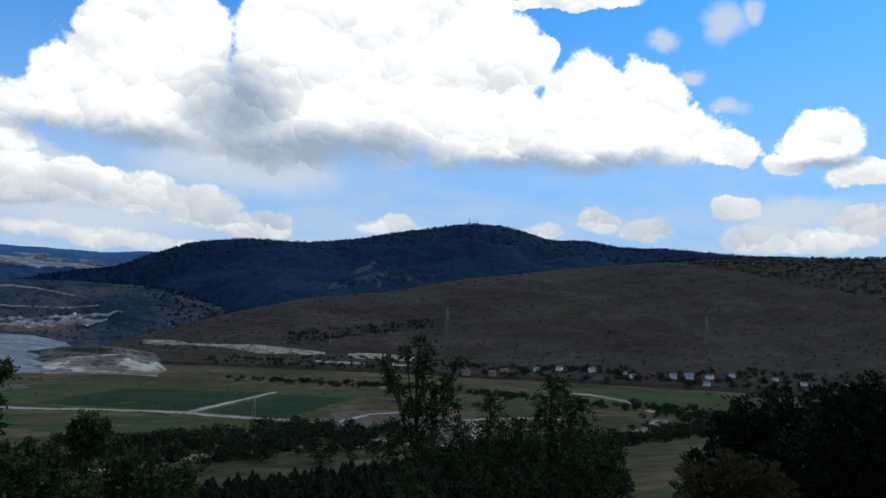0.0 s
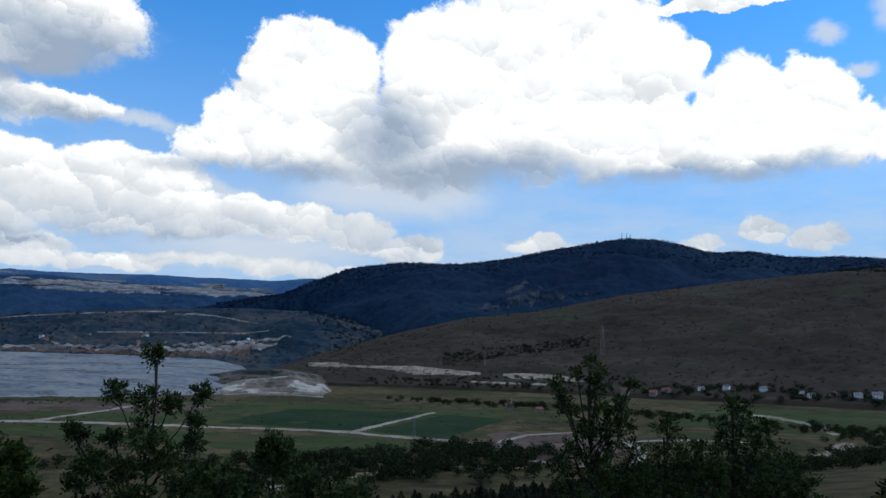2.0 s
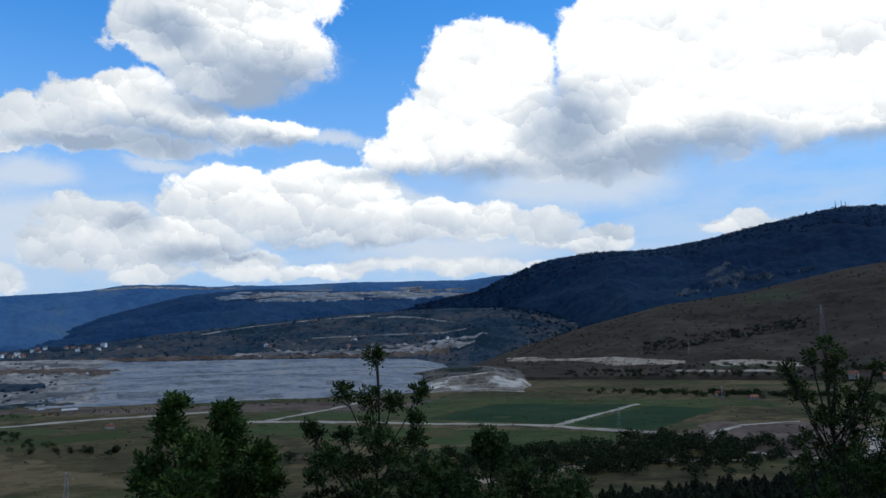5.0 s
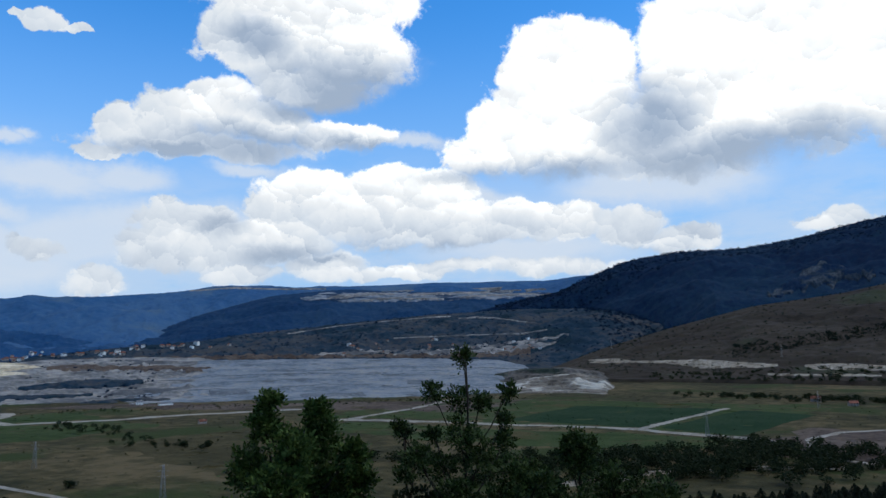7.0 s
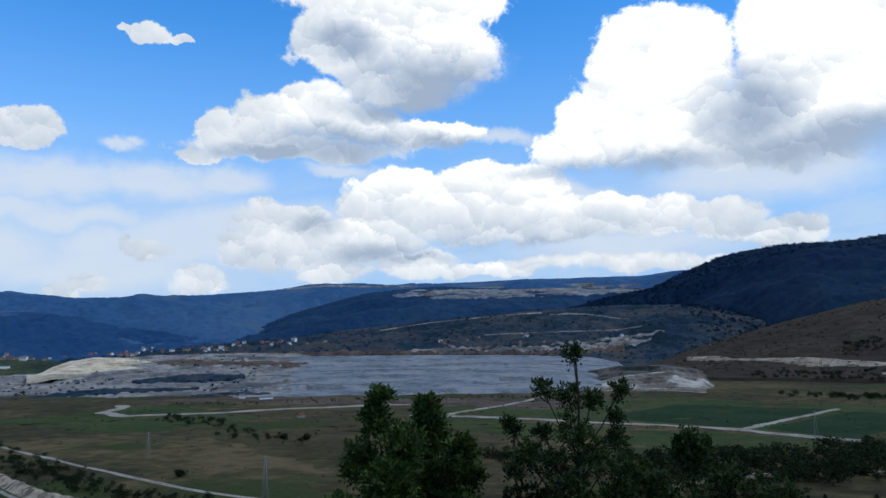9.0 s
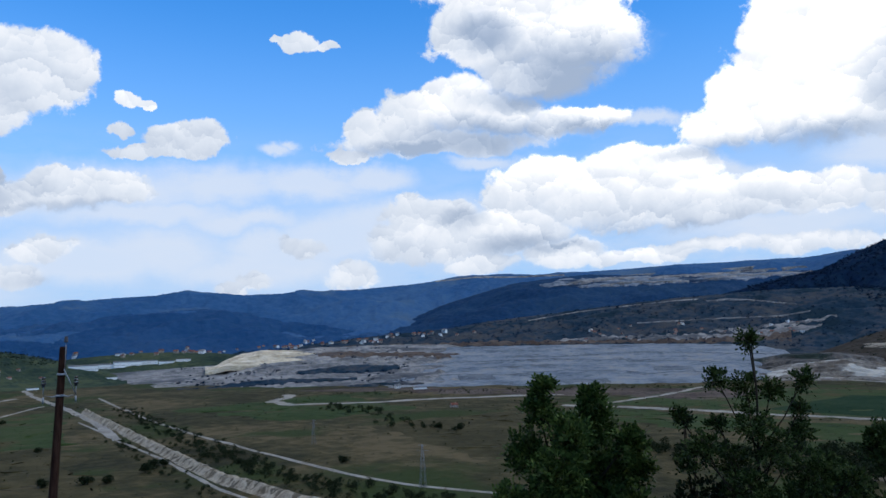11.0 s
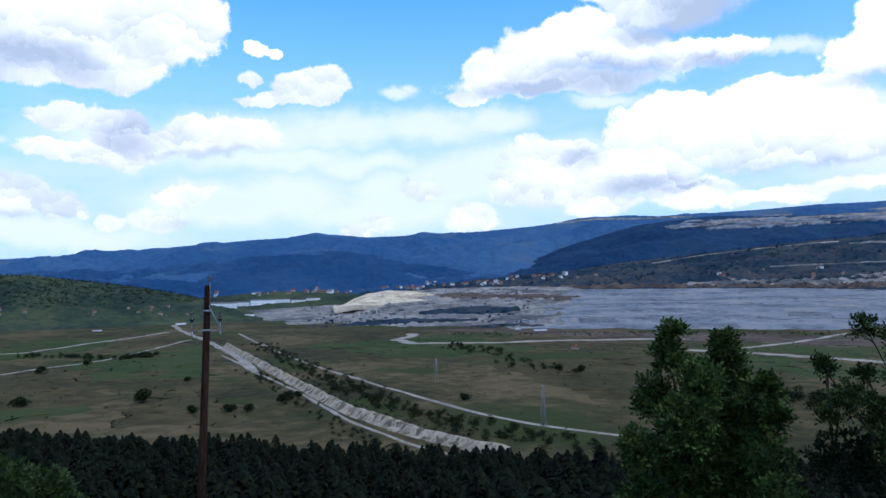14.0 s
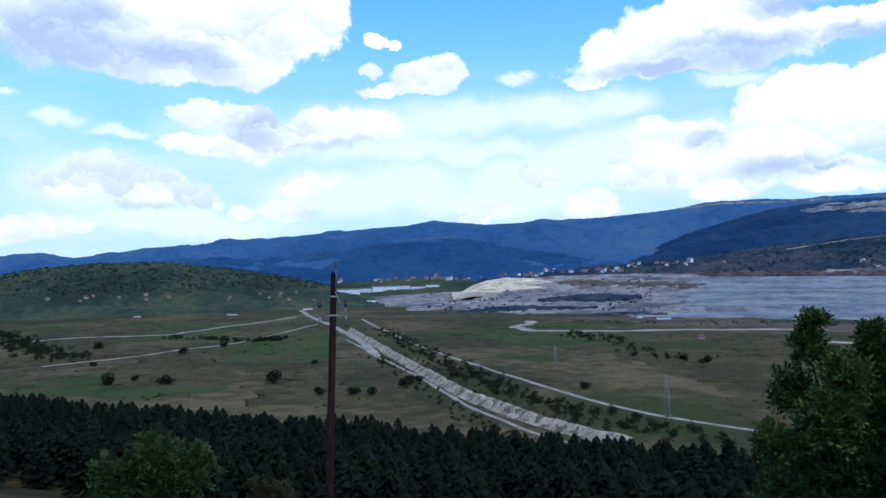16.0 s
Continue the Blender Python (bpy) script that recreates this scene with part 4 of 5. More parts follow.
band("limestone_scar", "dry_hill", [(21.3, -1.5, -1.25), (19, -1.55, -1.15), (18, -1.5, -1.4), (15.5, -1.6, -1.35), (13, -2.0, -1.25), (11, -1.95, -1.45), (9.5, -1.95, -1.55), (8.2, -1.8, -1.7)], LIMESTONE, "pale limestone cutting along the hill foot", seed=1)
band("limestone_scar", "dry_hill", [(6.6, -1.85, -1.75), (5.8, -2.1, -1.62), (3.5, -2.1, -1.62), (1.5, -2.15, -1.8), (0.4, -2.15, -2.0)], LIMESTONE, "pale limestone cutting along the hill foot", seed=2)
band("limestone_scar", "dry_hill", [(9, -2.45, -2.35), (6, -2.5, -2.36), (2, -2.5, -2.38)], LIMESTONE, "thin pale bank at the hill foot", seed=3, rag=0.08)
terraces("limestone_pit", [(18.6, -3.1), (20.5, -2.5), (22, -2.2), (24, -2.4), (26, -2.6), (28.6, -3.2)], ((18, 29), (820, 850)), 1010, 5, QUARRY_EARTH, "pale limestone quarry at the end of the pit", seed=4.0, wobble=1.1, dip=-1)
band("grey_crag", "mast_mountain", [(8.6, 2.9, 3.0), (7.6, 3.0, 3.7), (6.6, 3.2, 4.5), (5.6, 3.4, 5.1), (4.8, 3.6, 5.3), (4.0, 3.75, 4.9), (3.0, 3.95, 4.6), (1.8, 4.1, 4.35)], ROCK, "grey rock crag among the forest", lift=4, rag=0.7, seed=60, rows=12, step=0.08)
band("grey_crag", "mast_mountain", [(1.6, 4.15, 4.2), (0.9, 4.15, 4.7), (0.1, 4.3, 4.6), (-0.8, 4.4, 4.5)], ROCK, "grey rock crag among the forest", lift=4, rag=0.4, seed=61, rows=8, step=0.08)
terraces("quarry_apron", [(18.5, -2.9), (20.5, -2.1), (23, -1.75), (26, -1.85), (29, -2.3), (32, -3.0)], ((18, 33), (900, 930)), 1180, 4, QUARRY_APRON, "brown earth apron above the limestone quarry", seed=6.0, wobble=0.9, dip=-2)
ribbon("gravel_road", [(-425, 770), (-407, 783), (-367, 799), (-322, 807), (-290, 800)], 7, GRAVEL, "pale track below the limestone quarry", seed=21)
band("upper_quarry_ground", "wooded_ridge", [(43, 3.6, 3.72), (41, 3.45, 4.05), (38, 3.4, 4.12), (34, 3.38, 4.0), (30, 3.42, 3.92), (26, 3.5, 3.8), (23, 3.62, 3.76)], QUARRY_GREY, "grey cut benches of an upper quarry", rows=12, rag=0.22, seed=49, lift=4)
band("hill_track", "scrub_hill", [(44, 0.98, 1.02), (40, 1.55, 1.59), (36, 1.9, 1.94), (33, 2.1, 2.14), (31.5, 2.16, 2.22)], SPOIL, "pale track across the scrub hill", rows=4, rag=0.04, seed=6, lift=2)
band("hill_track", "scrub_hill", [(31, 1.98, 2.02), (29.5, 2.0, 2.16), (28, 1.95, 2.0), (26, 1.65, 1.7), (25, 1.5, 1.56)], SPOIL, "pale track across the scrub hill", rows=4, rag=0.06, seed=7, lift=2)
band("hill_track", "scrub_hill", [(36, 0.55, 0.59), (30, 0.7, 0.74), (26, 0.75, 0.8), (24.2, 1.0, 1.07)], SPOIL, "pale track across the scrub hill", rows=4, rag=0.05, seed=8, lift=2)
for k, tb in enumerate(([(41, 3.5, 3.6), (39.5, 3.55, 4.0), (37.5, 3.75, 4.08), (35.8, 3.8, 3.9)], [(38.5, 3.4, 3.45), (36.5, 3.42, 3.66), (34, 3.5, 3.62), (32, 3.45, 3.52)], [(35, 3.75, 3.82), (33, 3.72, 4.0), (30.5, 3.78, 3.98), (28.5, 3.86, 3.9)],
                          [(31, 3.55, 3.6), (28.5, 3.55, 3.74), (26, 3.62, 3.76), (23.2, 3.66, 3.7)])):
    band("upper_quarry_face", "wooded_ridge", tb, SPOIL, "pale benches of an upper quarry on the ridge", rows=6, rag=0.14, seed=50 + k, lift=6, step=0.16)
band("summit_clearing", "far_range", [(51, 4.15, 4.2), (48, 4.4, 4.5), (44, 4.32, 4.4), (41, 4.36, 4.42)], SPOIL, "pale bare ground on the far summit", rows=4, rag=0.06, seed=16, lift=5)
for k, (h0, h1, e0, e1) in enumerate([(30, 54, -2.35, -1.75), (27, 44, -1.85, -1.5), (36, 46, -3.0, -2.75), (44, 55, -3.1, -2.9), (29, 36, -3.3, -2.9)]):
    band("bench_edge", "pit_wall", [(h0, e0, e0 + 0.05), ((h0 + h1) / 2, (e0 + e1) / 2 + 0.1, (e0 + e1) / 2 + 0.16), (h1, e1 - 0.3, e1 - 0.25)], DARK_CLAY, "dark bench edge across the pit wall", rows=3, rag=0.12, seed=20 + k, lift=0.8)
for k, (h0, h1, e0, e1) in enumerate([(46.5, 49.5, -3.35, -2.85), (50.5, 51.8, -3.3, -2.9), (38, 43, -3.75, -3.35), (32, 35, -3.0, -2.5)]):
    band("clay_face", "pit_wall", [(h0, e0, e0 + 0.1), (h0 + 0.3, e0, e1), (h1 - 0.3, e0, e1), (h1, e0 + 0.2, e1 - 0.05)], DARK_CLAY, "darker steep clay face in the pit", rows=4, rag=0.08, seed=30 + k, lift=0.7)
band("bare_slope", "scrub_hill", [(60, -0.75, -0.55), (52, -0.75, -0.45), (46, -0.8, -0.4), (38, -0.85, -0.6), (30, -1.0, -0.5), (25.5, -1.0, -0.1)], BROWN_EARTH, "brown bare slope above the pit rim", rows=6, rag=0.25, seed=9, lift=1)

for k, tb in enumerate(([(36, -0.75, -0.6), (33, -0.7, -0.2), (30, -0.75, -0.35), (27, -0.6, -0.05), (25, -0.3, 0.1), (23.5, 0.0, 0.15)], [(31, -0.25, -0.2), (28.5, -0.2, 0.1), (26, 0.05, 0.3), (24, 0.3, 0.5), (22.6, 0.55, 0.62)],
                        [(42, -0.6, -0.55), (39, -0.6, -0.3), (36.5, -0.5, -0.35), (34, -0.4, -0.36)])):
    band("rubble_slope", "scrub_hill", tb, SPOIL, "grey rubble slope at the head of the pit", rows=6, rag=0.4, seed=70 + k, lift=1.5)


# ---- helpers for things ----
def mesh_ob(name, bm, mat, parent=None, label=""):
    me = bpy.data.meshes.new(name)
    bm.to_mesh(me)
    bm.free()
    me.materials.append(mat)
    ob = new(name, me)
    if parent:
        ob.parent = parent
    if label:
        ob["label"] = label
    return ob


def tube(bm, pts, r0, r1, sides=7):
    """A tapered limb through the points."""
    pts = [Vector(p) for p in pts]
    rings = []
    for i, p in enumerate(pts):
        d = (pts[min(i + 1, len(pts) - 1)] - pts[max(i - 1, 0)]).normalized()
        a = d.orthogonal().normalized()
        b = d.cross(a)
        r = r0 + (r1 - r0) * i / (len(pts) - 1)
        rings.append([bm.verts.new(p + (a * math.cos(k * 6.283 / sides) + b * math.sin(k * 6.283 / sides)) * r) for k in range(sides)])
    for u, v in zip(rings, rings[1:]):
        for k in range(sides):
            f = bm.faces.new((u[k], u[(k + 1) % sides], v[(k + 1) % sides], v[k]))
            f.smooth = True
    bm.faces.new(rings[0][::-1])
    bm.faces.new(rings[-1])


def box(bm, x0, y0, z0, x1, y1, z1):
    v = [bm.verts.new(p) for p in ((x0, y0, z0), (x1, y0, z0), (x1, y1, z0), (x0, y1, z0), (x0, y0, z1), (x1, y0, z1), (x1, y1, z1), (x0, y1, z1))]
    for f in ((3, 2, 1, 0), (4, 5, 6, 7), (0, 1, 5, 4), (1, 2, 6, 5), (2, 3, 7, 6), (3, 0, 4, 7)):
        bm.faces.new([v[i] for i in f])


# ---- trees close to the camera ----
BARK = material("bark", [(0.014, 0.011, 0.008), (0.028, 0.022, 0.016), (0.045, 0.037, 0.028)], 3, bump=0.01, bump_scale=30, stretch=(1, 1, 0.3))
LEAF = leaf_material("tree_leaves", [(0.009, 0.016, 0.004), (0.017, 0.031, 0.007), (0.032, 0.052, 0.012), (0.06, 0.084, 0.024)])
WALNUT_LEAF = leaf_material("walnut_leaves", [(0.014, 0.026, 0.006), (0.03, 0.053, 0.011), (0.053, 0.086, 0.019), (0.092, 0.128, 0.032)])
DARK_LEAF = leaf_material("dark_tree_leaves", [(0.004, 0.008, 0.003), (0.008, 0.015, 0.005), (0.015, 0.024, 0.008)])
BRIGHT_LEAF = leaf_material("bright_leaves", [(0.018, 0.034, 0.008), (0.03, 0.055, 0.013), (0.05, 0.078, 0.022)])
RUST_LEAF = leaf_material("rusty_leaves", [(0.03, 0.024, 0.01), (0.05, 0.036, 0.014), (0.04, 0.045, 0.016)])


def leaf_sprays(rnd, centre, radius, count, size, leaflets=7, droop=0.35):
    """Feathered leaves round a centre: pairs of leaflets along a drooping stalk."""
    vs, fs = [], []
    for _ in range(count):
        d = Vector(rnd.normal(size=3)).normalized()
        p = centre + d * radius * (0.15 + 0.85 * rnd.rand() ** 0.7)
        out = (d + Vector((0, 0, 0.35)) + Vector(rnd.normal(size=3)) * 0.45).normalized()
        side = out.cross(Vector(rnd.normal(size=3))).normalized()
        up = side.cross(out)
        L = size * rnd.uniform(1.8, 2.8)
        p = p - out * L * 0.5
        for k in range(leaflets):
            u = (k // 2 + 1) / (leaflets // 2 + 1)
            q = p + out * L * u - Vector((0, 0, 1)) * droop * L * u * u
            s = (1 if k % 2 else -1) if k < leaflets - 1 else 0
            way2 = (out * 0.55 + side * s + up * rnd.uniform(-0.35, 0.35)).normalized()
            w = way2.cross(up + Vector(rnd.normal(size=3)) * 0.3).normalized()
            a, b = size * rnd.uniform(0.8, 1.2), size * rnd.uniform(0.24, 0.34)
            n = len(vs)
            vs += [q, q + way2 * a * 0.5 + w * b, q + way2 * a, q + way2 * a * 0.5 - w * b]
            fs += [(n, n + 1, n + 2), (n, n + 2, n + 3)]
    return np.array([tuple(v) for v in vs]), np.array(fs)


def tree(name, x, y, facing, lobes, leaf, label, category="tree", size=0.075, density=1.0, seed=0, trunk=0.09, depth=0.8, lean=0.0):
    """A small broadleaf tree. lobes: (across, above the ground, radius) of each leafy bunch; facing: heading of its depth axis."""
    rnd2 = np.random.RandomState(seed)
    z0 = ground_z(x, y)
    root = tagged(new(name), label, category)
    root.location, root.rotation_euler = (x, y, z0 - 0.1), (0, 0, radians(facing))
    top = max(l[1] for l in lobes)
    tip = max(lobes, key=lambda l: l[1])
    low = min(l[1] for l in lobes)

    def stem(z):
        u = max(0.0, min(1.0, z / top))
        return Vector((tip[0] * u ** 1.6 + lean * u * (1 - u) + 0.05 * math.sin(z * 1.7 + seed), 0.05 * math.cos(z * 1.3 + seed), z))
    bm = bmesh.new()
    tube(bm, [stem(top * i / 14) for i in range(15)], trunk, 0.012, 8)
    mesh_ob("trunk", bm, BARK, root)
    pieces = []
    for i, (a, z, r) in enumerate(lobes):
        c = Vector((a, rnd2.uniform(-1, 1) * depth * (0.3 + min(1.0, 0.5 * (top - z))), z + 0.1))
        if (a, z, r) == tip:
            c.y = 0.05
        start = stem(max(0.3, z - 0.5 - abs(a) * 0.7))
        mid = start.lerp(c, 0.55) + Vector((0, 0, -0.08 * (c - start).length))
        bm = bmesh.new()
        tube(bm, [start, start.lerp(mid, 0.5) + Vector((0, 0, -0.02)), mid, c, c + Vector((0, 0, r * 0.5))], max(0.012, trunk * 0.3), 0.005, 6)
        for k in range(4):
            d = Vector(rnd2.normal(size=3)).normalized()
            tube(bm, [mid.lerp(c, 0.5 + 0.1 * k), c + d * r * 0.7], 0.007, 0.003, 4)
        mesh_ob("limb", bm, BARK, root)
        n = int(density * (22 + 520 * r * r * (0.075 / size) ** 2))
        pieces.append(leaf_sprays(rnd2, c, r, n, size))
    ob = merged("crown", pieces, leaf, "", "")
    ob.parent = root
    return root


tree("locust_tree", -6.44, 10.14, 29.5, [(-0.12, 8.18, 0.16), (-0.61, 7.64, 0.17), (0.59, 7.59, 0.17), (-0.21, 7.51, 0.22), (0.14, 7.44, 0.17), (-1.2, 7.05, 0.14), (-0.66, 6.94, 0.14), (-0.18, 7.03, 0.29), (0.53, 7.15, 0.16),
     (0.52, 6.81, 0.18), (0.12, 6.68, 0.32), (-0.85, 6.68, 0.23), (-0.5, 6.42, 0.25), (0.64, 6.43, 0.27), (-0.24, 6.08, 0.37), (0.41, 6.0, 0.32), (-1.12, 6.26, 0.19), (1.02, 6.27, 0.22)],
     LEAF, "slender young locust tree with bare-stemmed leafy tops", seed=1, depth=0.5, size=0.06, density=1.3, trunk=0.05)
tree("walnut_tree", -9.34, 9.37, 40.4, [(-0.54, 8.12, 0.20), (0.31, 7.96, 0.22), (-0.6, 7.69, 0.32), (-0.11, 7.41, 0.36), (0.34, 7.51, 0.36), (0.85, 7.25, 0.28), (-0.86, 7.03, 0.38), (-0.32, 6.76, 0.51), (0.39, 6.69, 0.59),
     (1.0, 6.72, 0.29), (-1.06, 6.37, 0.31), (-0.71, 6.0, 0.51), (0.01, 5.94, 0.61), (0.8, 6.08, 0.47), (0.96, 5.64, 0.41), (-1.0, 5.53, 0.41), (-0.01, 5.3, 0.72)],
     WALNUT_LEAF, "bushy green walnut tree with a full crown", seed=2, depth=0.9, size=0.085, density=2.6, trunk=0.11)
tree("plum_tree", 0.02, 8.95, -0.7, [(-0.19, 5.45, 0.09), (-0.59, 5.18, 0.10), (-0.45, 4.89, 0.12), (-0.12, 5.13, 0.17), (-0.01, 4.86, 0.17), (0.28, 5.21, 0.07), (-0.3, 4.63, 0.14), (0.02, 4.55, 0.20), (-0.11, 4.28, 0.23),
     (0.16, 4.01, 0.29), (-0.23, 3.83, 0.27), (-0.35, 5.3, 0.08), (-0.1, 5.3, 0.1), (-0.52, 5.0, 0.1), (0.15, 4.95, 0.12), (-0.2, 4.7, 0.16), (0.2, 4.72, 0.14), (-0.4, 4.4, 0.15), (0.3, 4.4, 0.18), (-0.05, 4.05, 0.28), (0.4, 4.05, 0.25), (-0.5, 4.1, 0.2)], LEAF, "thin sparse plum tree with upright twigs", seed=3, depth=0.3, size=0.042, density=0.75, trunk=0.04)
tree("plum_tree", 0.9, 9.4, -6.0, [(-0.17, 4.49, 0.18), (-0.03, 4.16, 0.27), (0.17, 3.84, 0.39), (-0.23, 3.68, 0.36), (0.05, 3.3, 0.46), (-0.3, 4.2, 0.15), (0.2, 4.3, 0.12), (0.35, 4.0, 0.2)], LEAF, "thin sparse plum tree with upright twigs", seed=4, depth=0.3, size=0.045, density=0.7, trunk=0.04)
tree("plum_tree", 1.7, 9.79, -10.3, [(-0.16, 4.61, 0.12), (-0.02, 4.51, 0.17), (-0.23, 4.24, 0.25), (0.11, 4.06, 0.35), (0.4, 3.81, 0.35), (-0.06, 3.6, 0.43), (0.63, 3.63, 0.26), (0.23, 3.39, 0.44), (0.2, 4.35, 0.14), (-0.4, 3.9, 0.25)], LEAF,
     "dark leafy plum tree", seed=5, depth=0.4, size=0.045, density=0.75, trunk=0.05)
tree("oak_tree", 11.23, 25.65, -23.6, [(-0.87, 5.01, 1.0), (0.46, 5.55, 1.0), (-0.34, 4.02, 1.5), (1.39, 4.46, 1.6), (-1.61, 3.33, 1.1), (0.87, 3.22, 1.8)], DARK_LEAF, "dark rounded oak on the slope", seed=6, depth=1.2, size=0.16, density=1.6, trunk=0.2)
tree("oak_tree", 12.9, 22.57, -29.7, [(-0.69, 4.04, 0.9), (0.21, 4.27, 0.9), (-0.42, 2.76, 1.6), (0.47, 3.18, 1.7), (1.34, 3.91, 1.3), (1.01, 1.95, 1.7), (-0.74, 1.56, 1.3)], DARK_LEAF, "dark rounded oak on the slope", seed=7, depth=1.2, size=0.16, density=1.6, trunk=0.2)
tree("shrub", 6.58, 16.75, -21.5, [(0.0, 3.1, 0.62), (-0.7, 2.72, 0.55), (0.69, 2.88, 0.62), (0.0, 2.2, 0.8)], RUST_LEAF, "rust-tinged shrub before the oaks", "shrub", seed=8, size=0.1, density=1.5)
tree("young_tree", -6.03, 13.72, 23.4, [(-0.17, 7.52, 0.28), (0.09, 7.44, 0.22), (-0.05, 7.13, 0.28), (-0.31, 7.29, 0.2)], LEAF, "young tree with a small round top", seed=9, depth=0.2, size=0.07, density=1.5, trunk=0.05)
tree("shrub", -6.74, 13.39, 26.3, [(-0.22, 7.1, 0.22), (0.06, 6.7, 0.42), (-0.51, 6.5, 0.4), (0.57, 6.5, 0.4), (0.0, 6.0, 0.5)], LEAF, "tall green shrub on the slope", "shrub", seed=10, size=0.08, density=1.4)
tree("shrub", -5.61, 14.97, 20.2, [(-0.28, 6.95, 0.34), (0.18, 6.7, 0.42), (-0.47, 6.5, 0.42), (0.75, 6.6, 0.42), (0.32, 6.2, 0.55)], LEAF, "tall green shrub on the slope", "shrub", seed=11, size=0.08, density=1.4)
tree("shrub", -7.62, 10.55, 35.4, [(-0.32, 7.45, 0.1), (-0.15, 6.9, 0.25), (0.19, 6.3, 0.4), (-0.25, 6.2, 0.45)], DARK_LEAF, "dark shrub under the locust tree", "shrub", seed=12, size=0.075, density=1.2)
tree("shrub", -35.97, -0.37, 89.7, [(-0.22, 5.92, 1.35), (-1.64, 5.45, 1.1), (1.47, 5.17, 1.2), (0.11, 4.8, 1.8)], BRIGHT_LEAF, "bright green leafy treetop before the pines", "tree", seed=13, depth=1.2, size=0.2, density=1.6, trunk=0.15)
tree("shrub", -38.66, 4.31, 82.6, [(0.0, 5.18, 0.75), (0.8, 4.7, 0.87), (0.2, 4.2, 1.0)], RUST_LEAF, "brownish treetop before the pines", "tree", seed=14, depth=0.8, size=0.17, density=1.4)

# ---- wooden power pole ----
POLE_WOOD = material("tarred_pole_wood", [(0.012, 0.006, 0.004), (0.026, 0.013, 0.009), (0.045, 0.024, 0.016)], 2.5, rough=0.8, bump=0.008, bump_scale=25, stretch=(1, 1, 0.12))
STEEL = material("galvanised_steel", [(0.16, 0.17, 0.18), (0.24, 0.25, 0.26)], 2, rough=0.5)
PORCELAIN = material("dark_porcelain", [(0.02, 0.016, 0.016), (0.04, 0.03, 0.028)], 6, rough=0.25)
pole = tagged(new("power_pole"), "leaning dark wooden power pole with two hook insulators", "utility pole")
px, py = -24.41, 4.61
pole.location, pole.rotation_euler = (px, py, ground_z(px, py) - 0.3), (0, 0, radians(77.5))


def pole_x(z):
    return 0.0339 * (z - 5.68)


bm = bmesh.new()
tube(bm, [(pole_x(z), 0, z) for z in (0, 2, 4, 6, 8, 10, 11.5, 12.4, 12.48)], 0.15, 0.085, 14)
mesh_ob("shaft", bm, POLE_WOOD, pole)
bm = bmesh.new()
tube(bm, [(pole_x(12.4) + 0.05, -0.05, 11.7), (pole_x(12.4) + 0.07, -0.06, 12.62)], 0.014, 0.012, 6)
pin = mesh_ob("top_pin", bm, STEEL, pole)
bm = bmesh.new()
tube(bm, [(pole_x(12.4) + 0.07, -0.06, 12.6 + d) for d in (0, 0.02, 0.06, 0.09, 0.14, 0.17)], 0.06, 0.04, 10)
mesh_ob("insulator", bm, PORCELAIN, pin, "dark porcelain insulator")
for sgn in (-1, 1):
    x0 = pole_x(11.1)
    xi = x0 + (0.40 if sgn > 0 else -0.42)
    bm = bmesh.new()
    tube(bm, [(x0, -0.1, 11.12), (x0 + sgn * 0.2, -0.12, 11.08), (xi, -0.12, 11.12), (xi, -0.12, 11.42)], 0.016, 0.014, 6)
    hook = mesh_ob("hook", bm, STEEL, pole)
    bm = bmesh.new()
    for z, r in ((11.36, 0.05), (11.42, 0.075), (11.5, 0.065), (11.58, 0.05)):
        tube(bm, [(xi, -0.12, z), (xi, -0.12, z + 0.06)], r, r * 0.75, 10)
    mesh_ob("insulator", bm, PORCELAIN, hook, "dark porcelain insulator")
    bm = bmesh.new()
    tube(bm, [(xi, -0.12, 11.08), (xi, -0.14, 10.9)], 0.03, 0.02, 6)
    mesh_ob("shackle", bm, STEEL, hook)
bm = bmesh.new()
tube(bm, [(pole_x(11.9) + 0.05, -0.1, 11.85), (pole_x(11.1) + 0.40, -0.12, 11.14)], 0.014, 0.014, 6)
mesh_ob("brace", bm, STEEL, pole)
for z in (11.1, 11.7):
    bm = bmesh.new()
    tube(bm, [(pole_x(z), 0, z - 0.03), (pole_x(z), 0, z + 0.03)], 0.118, 0.117, 14)
    mesh_ob("band", bm, STEEL, pole)


